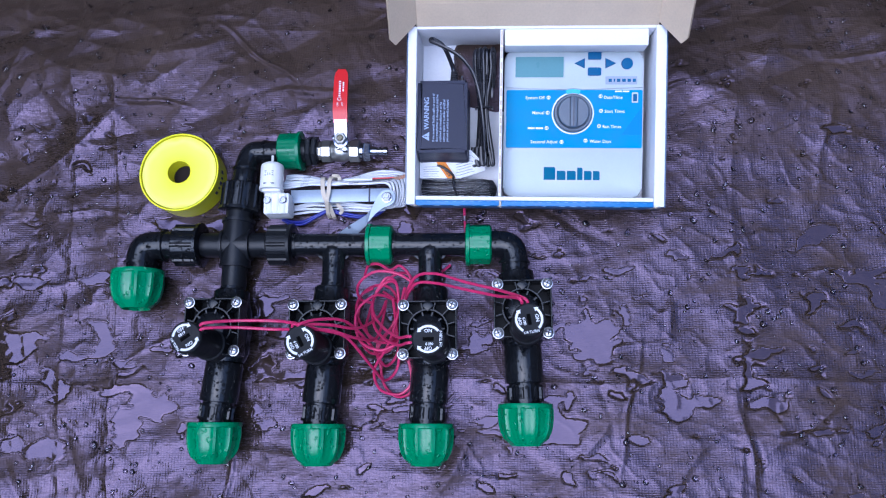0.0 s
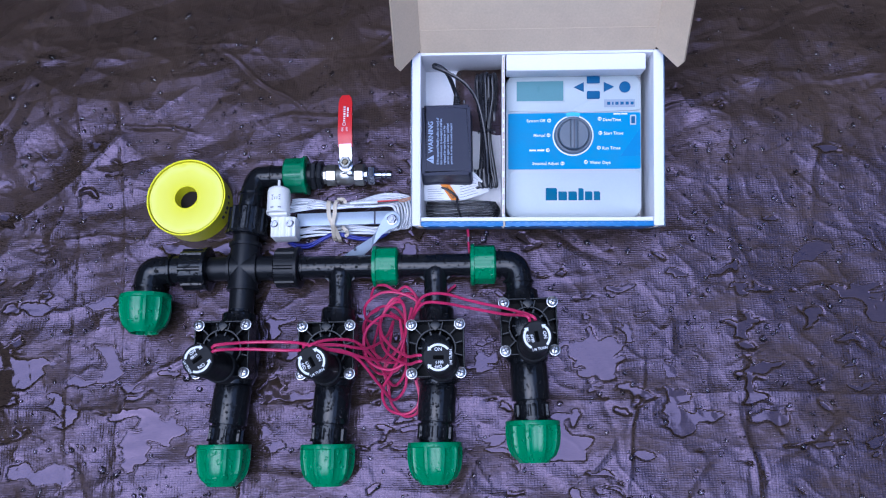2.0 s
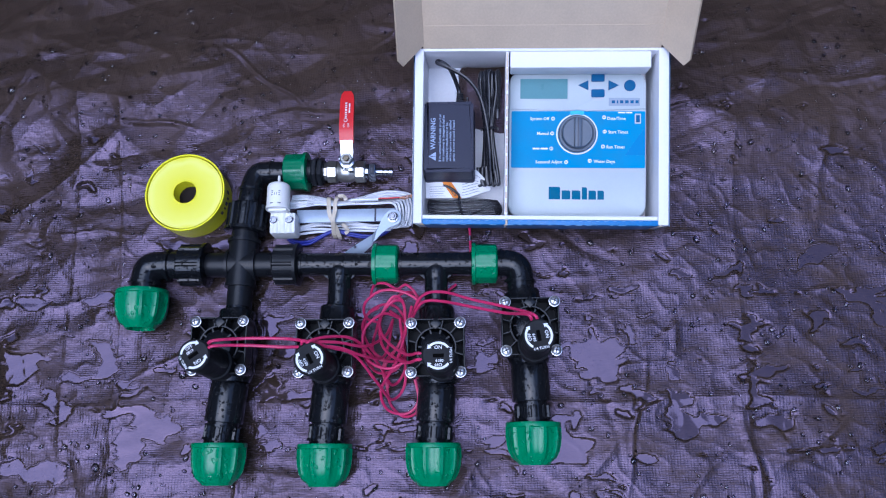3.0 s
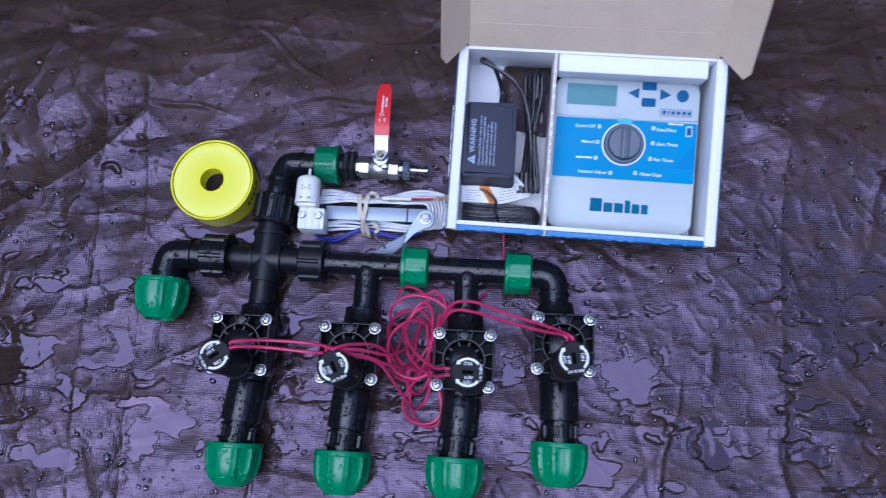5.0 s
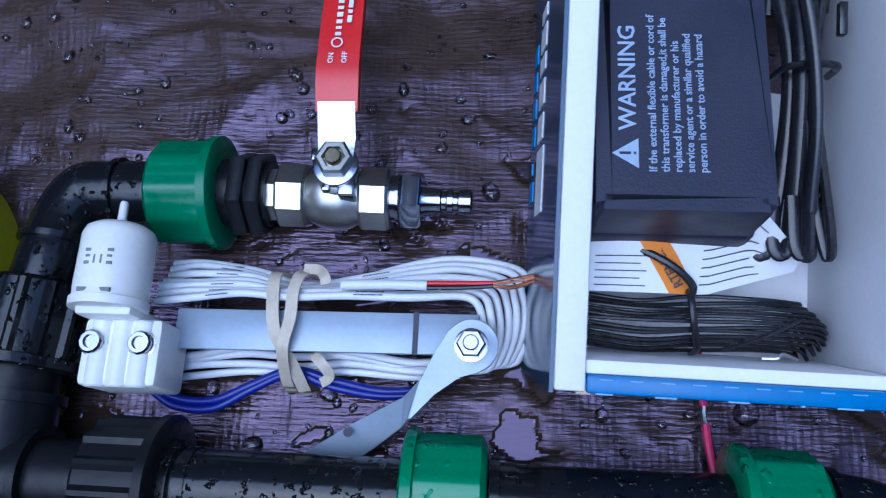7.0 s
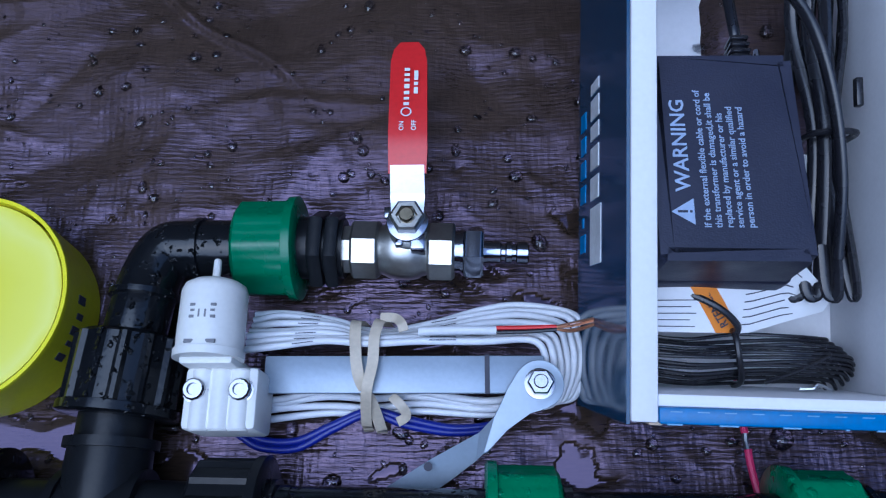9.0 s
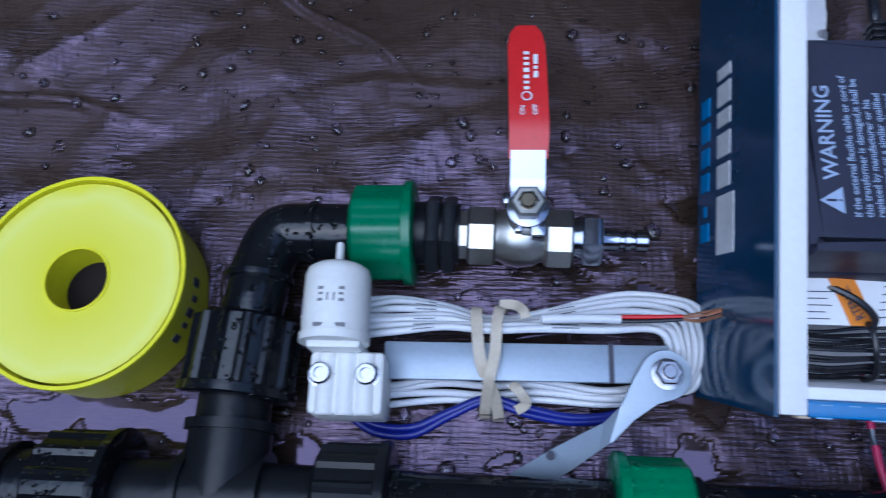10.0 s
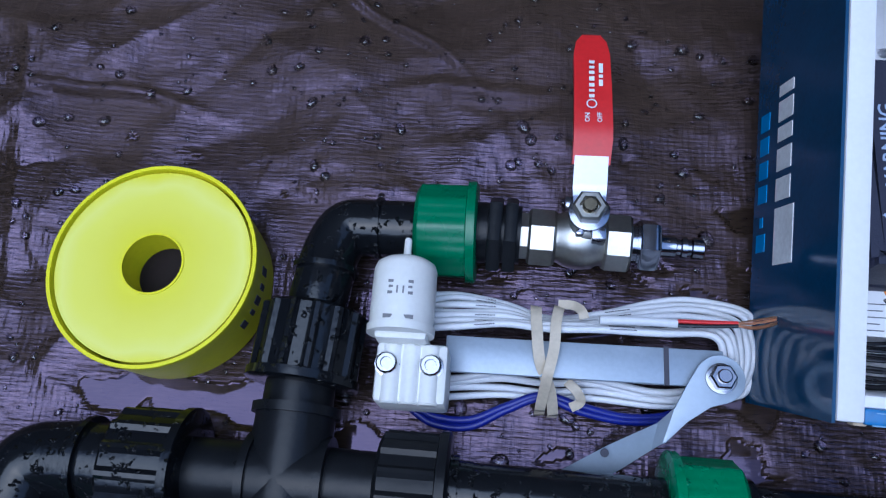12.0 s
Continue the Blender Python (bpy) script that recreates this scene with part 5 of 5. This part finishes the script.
tri = prism([(-0.0240, 0.0130), (-0.0150, 0.0130), (-0.0195, 0.0203)][::1], 0, 0.0001, m=TXT @ pose(0.0020, -0.0005, 0))
part("warning_triangle", tri, M_PALE_PRINT, adapter, "white warning triangle")
part("warning_mark", block((-0.0179, 0.0146, 0.0001), (-0.0171, 0.0178, 0.0002), m=TXT), M_ADAPTER, adapter)
part("warning_mark", block((-0.0179, 0.0132, 0.0001), (-0.0171, 0.0139, 0.0002), m=TXT), M_ADAPTER, adapter)
for i, body in enumerate(("If the external flexible cable or cord of", "this transformer is damaged,it shall be", "replaced by manufacturer or his", "service agent or a similar qualified", "person in order to avoid a hazard")):
    writing("warning_text", body, 0.00315, TXT @ pose(-0.0230, 0.0085 - 0.0034 * i, 0), M_PALE_PRINT, adapter)
# strain relief and pin at the far end
bm = bmesh.new()
for i in range(5):
    block((-0.0040 + 0.0002 * i, 0.0370 + 0.0026 * i, -0.0200), (0.0040 - 0.0002 * i, 0.0386 + 0.0026 * i, -0.0120), 0.0004, bm=bm, m=ADP @ pose(0.010, 0, 0.006), seg=1)
block((-0.0026, 0.0360, -0.0185), (0.0026, 0.0500, -0.0135), 0.001, bm=bm, m=ADP @ pose(0.010, 0, 0.006))
part("strain_relief", bm, M_CORD, adapter, "ribbed cord grip")
bm = revolve(ADP @ Vector((0.0175, 0.0372, -0.012)), ADP @ Vector((0.0175, 0.06, -0.012)), [(0, 0.0016), (0.0025, 0.0016), (0.0025, 0.0012), (0.0085, 0.0012), (0.0092, 0.0008)], seg=14)
part("plug_pin", bm, M_CHROME, adapter, "round metal plug pin")


def inbox(x, y, z):
    return BOX @ Vector((x, y, z))


part("cord", tube([ADP @ Vector((0.0100, 0.046, -0.010)), ADP @ Vector((0.0085, 0.0535, -0.007)), inbox(0.0340, 0.1560, 0.050), inbox(0.0235, 0.1625, 0.054), inbox(0.0215, 0.1600, 0.057), inbox(0.030, 0.1560, 0.059), inbox(0.046, 0.1475, 0.060), inbox(0.056, 0.1390, 0.059), inbox(0.0640, 0.1270, 0.056), inbox(0.0700, 0.1050, 0.054), inbox(0.0735, 0.080, 0.050), inbox(0.075, 0.055, 0.042)], 0.0021, 10, flat=0.75), M_CORD, adapter, "flat black cord")
for i in range(5):
    x0 = 0.0645 + 0.0040 * i
    a = 0.7 * (i - 2)
    z0 = 0.030 + 0.004 * (i % 3)
    part("cord", tube([inbox(x0 - 0.001, 0.060, z0), inbox(x0 + 0.0015 * a, 0.046, z0), inbox(x0 + 0.0022 + 0.001 * a, 0.0425, z0), inbox(x0 + 0.003, 0.050, z0 + 0.002), inbox(0.0735 + 0.0018 * (i - 2), 0.097, 0.038 + 0.004 * (i % 2)), inbox(x0 + 0.0002, 0.135, z0 + 0.005), inbox(x0 - 0.0005, 0.150, z0 + 0.006), inbox(x0 + 0.0012, 0.1565, z0 + 0.004), inbox(x0 + 0.0030, 0.150, z0), inbox(x0 + 0.002, 0.120, z0 - 0.004)], 0.0023, 9, flat=0.7), M_CORD, adapter, "bundled flat black cord")
bm = tube([inbox(0.066, 0.0975, 0.034), inbox(0.0668, 0.0975, 0.0445), inbox(0.0735, 0.0978, 0.0475), inbox(0.0812, 0.0980, 0.0450), inbox(0.0825, 0.0980, 0.034)], 0.0011, 8)
block((0.0808, 0.107, 0.044), (0.0832, 0.117, 0.047), 0.0004, bm=bm, m=BOX)
part("cord_tie", bm, M_CORD, adapter, "black twist tie")

# ---- thin cable coil and leaflet ----
coil = thing("cable_coil", "tied coil of thin black twin cable in the carton", "cable", BOX @ pose(0.05, 0.02, 0.003))
random.seed(9)
for i in range(12):
    f = i / 11
    y0 = 0.0115 + 0.0165 * f
    z0 = 0.016 + 0.012 * math.sin(math.pi * f) + random.uniform(-0.001, 0.001)
    e = 0.004 * math.sin(math.pi * f)
    pts = [(0.0115, y0, z0), (0.030, y0 - 0.001 + random.uniform(-0.001, 0.001), z0 + 0.002), (0.048, y0 + random.uniform(-0.0008, 0.0008), z0 + 0.001), (0.066, y0 + 0.0006, z0 + 0.002), (0.079 + e, y0, z0), (0.0835 + e, y0 - 0.003 + 0.002 * f, z0 - 0.004), (0.080 + e, 0.021, z0 - 0.008)]
    part("cable", tube([BOX @ Vector(p) for p in pts], 0.00070, 8), M_CORD, coil, "thin black cable")
part("cable_tie", tube([BOX @ Vector(p) for p in ((0.0435, 0.0310, 0.018), (0.0440, 0.0290, 0.0300), (0.0450, 0.0200, 0.0320), (0.0475, 0.0125, 0.0260), (0.0480, 0.0100, 0.016))], 0.0012, 8), M_CORD, coil, "black tie")
part("cable_tail", tube([BOX @ Vector(p) for p in ((0.010, 0.0440, 0.030), (0.024, 0.0430, 0.034), (0.036, 0.0380, 0.036), (0.0435, 0.0320, 0.034), (0.0440, 0.0280, 0.031))], 0.0013, 8), M_CORD, coil)
part("cable_tail", tube([BOX @ Vector(p) for p in ((0.055, 0.0120, 0.028), (0.066, 0.0165, 0.030), (0.077, 0.0220, 0.030))], 0.0008, 8), M_CORD, coil)
part("wire_end", tube([BOX @ Vector(p) for p in ((0.0665, 0.0100, 0.0290), (0.0710, 0.0104, 0.0300), (0.0725, 0.0118, 0.0305), (0.0770, 0.0102, 0.0300))], 0.0006, 6), M_STEEL, coil, "bared tinned wire end")

leaflet = thing("leaflet", "folded white warning leaflet with an orange stripe, tucked in the carton", "leaflet", BOX @ pose(0.05, 0.035, 0.02))


def leaf_point(u, v):
    """u runs along the long side, v towards the far edge."""
    low = np.interp(u, (0, 0.6, 1), (0.0285, 0.0290, 0.0375))
    high = np.interp(u, (0, 0.35, 0.6, 0.78, 1), (0.0470, 0.0480, 0.0535, 0.0565, 0.0420))
    z = 0.028 + 0.003 * math.sin(5.5 * u + 0.5) + v * np.interp(u, (0, 0.4, 0.75, 1), (0.006, 0.008, 0.016, 0.008))
    return Vector((0.010 + 0.066 * u, low + (high - low) * v, z))


def leaf_patch(u0, u1, v0, v1, lift, nu=18, nv=5, skew=0.0):
    bm = bmesh.new()
    layers = []
    for dz in (lift, lift + 0.00025):
        layers.append([[bm.verts.new(BOX @ (leaf_point(u0 + (u1 - u0) * i / nu + skew * (v0 + (v1 - v0) * j / nv), v0 + (v1 - v0) * j / nv) + Vector((0, 0, dz)))) for j in range(nv + 1)] for i in range(nu + 1)])
    for g in layers:
        for i in range(nu):
            for j in range(nv):
                bm.faces.new((g[i][j], g[i + 1][j], g[i + 1][j + 1], g[i][j + 1]))
    a, b = layers
    rim = [(i, 0) for i in range(nu)] + [(nu, j) for j in range(nv)] + [(i, nv) for i in range(nu, 0, -1)] + [(0, j) for j in range(nv, 0, -1)]
    for (i, j), (p, q) in zip(rim, rim[1:] + rim[:1]):
        bm.faces.new((a[i][j], a[p][q], b[p][q], b[i][j]))
    return bm


part("paper", leaf_patch(0, 1, 0, 1, 0), M_PAPER, leaflet)
part("orange_stripe", leaf_patch(0.42, 0.55, 0.0, 0.92, 0.0003, 4, 5, -0.20), M_ORANGE, leaflet, "orange printed stripe")
for i in range(7):
    v0 = 0.12 + 0.11 * i
    part("print_bar", leaf_patch(0.56, 0.84 - 0.03 * (i % 3), v0, v0 + 0.016, 0.0003, 6, 1), M_INK_RECESS, leaflet)
for i in range(5):
    v0 = 0.10 + 0.12 * i
    part("print_bar", leaf_patch(0.06, 0.30 - 0.03 * (i % 2), v0, v0 + 0.016, 0.0003, 6, 1), M_INK_RECESS, leaflet)
d = leaf_point(0.485, 0.0)
e = leaf_point(0.305, 0.9)
writing("print", "RTENCIA", 0.0040, BOX @ Matrix.Translation((d + e) / 2 + Vector((0, 0, 0.0012))) @ pose(0, 0, 0, 22, 0, 0) @ pose(0, 0, 0, 0, 0, 124), M_INK_RECESS, leaflet, "CENTER")
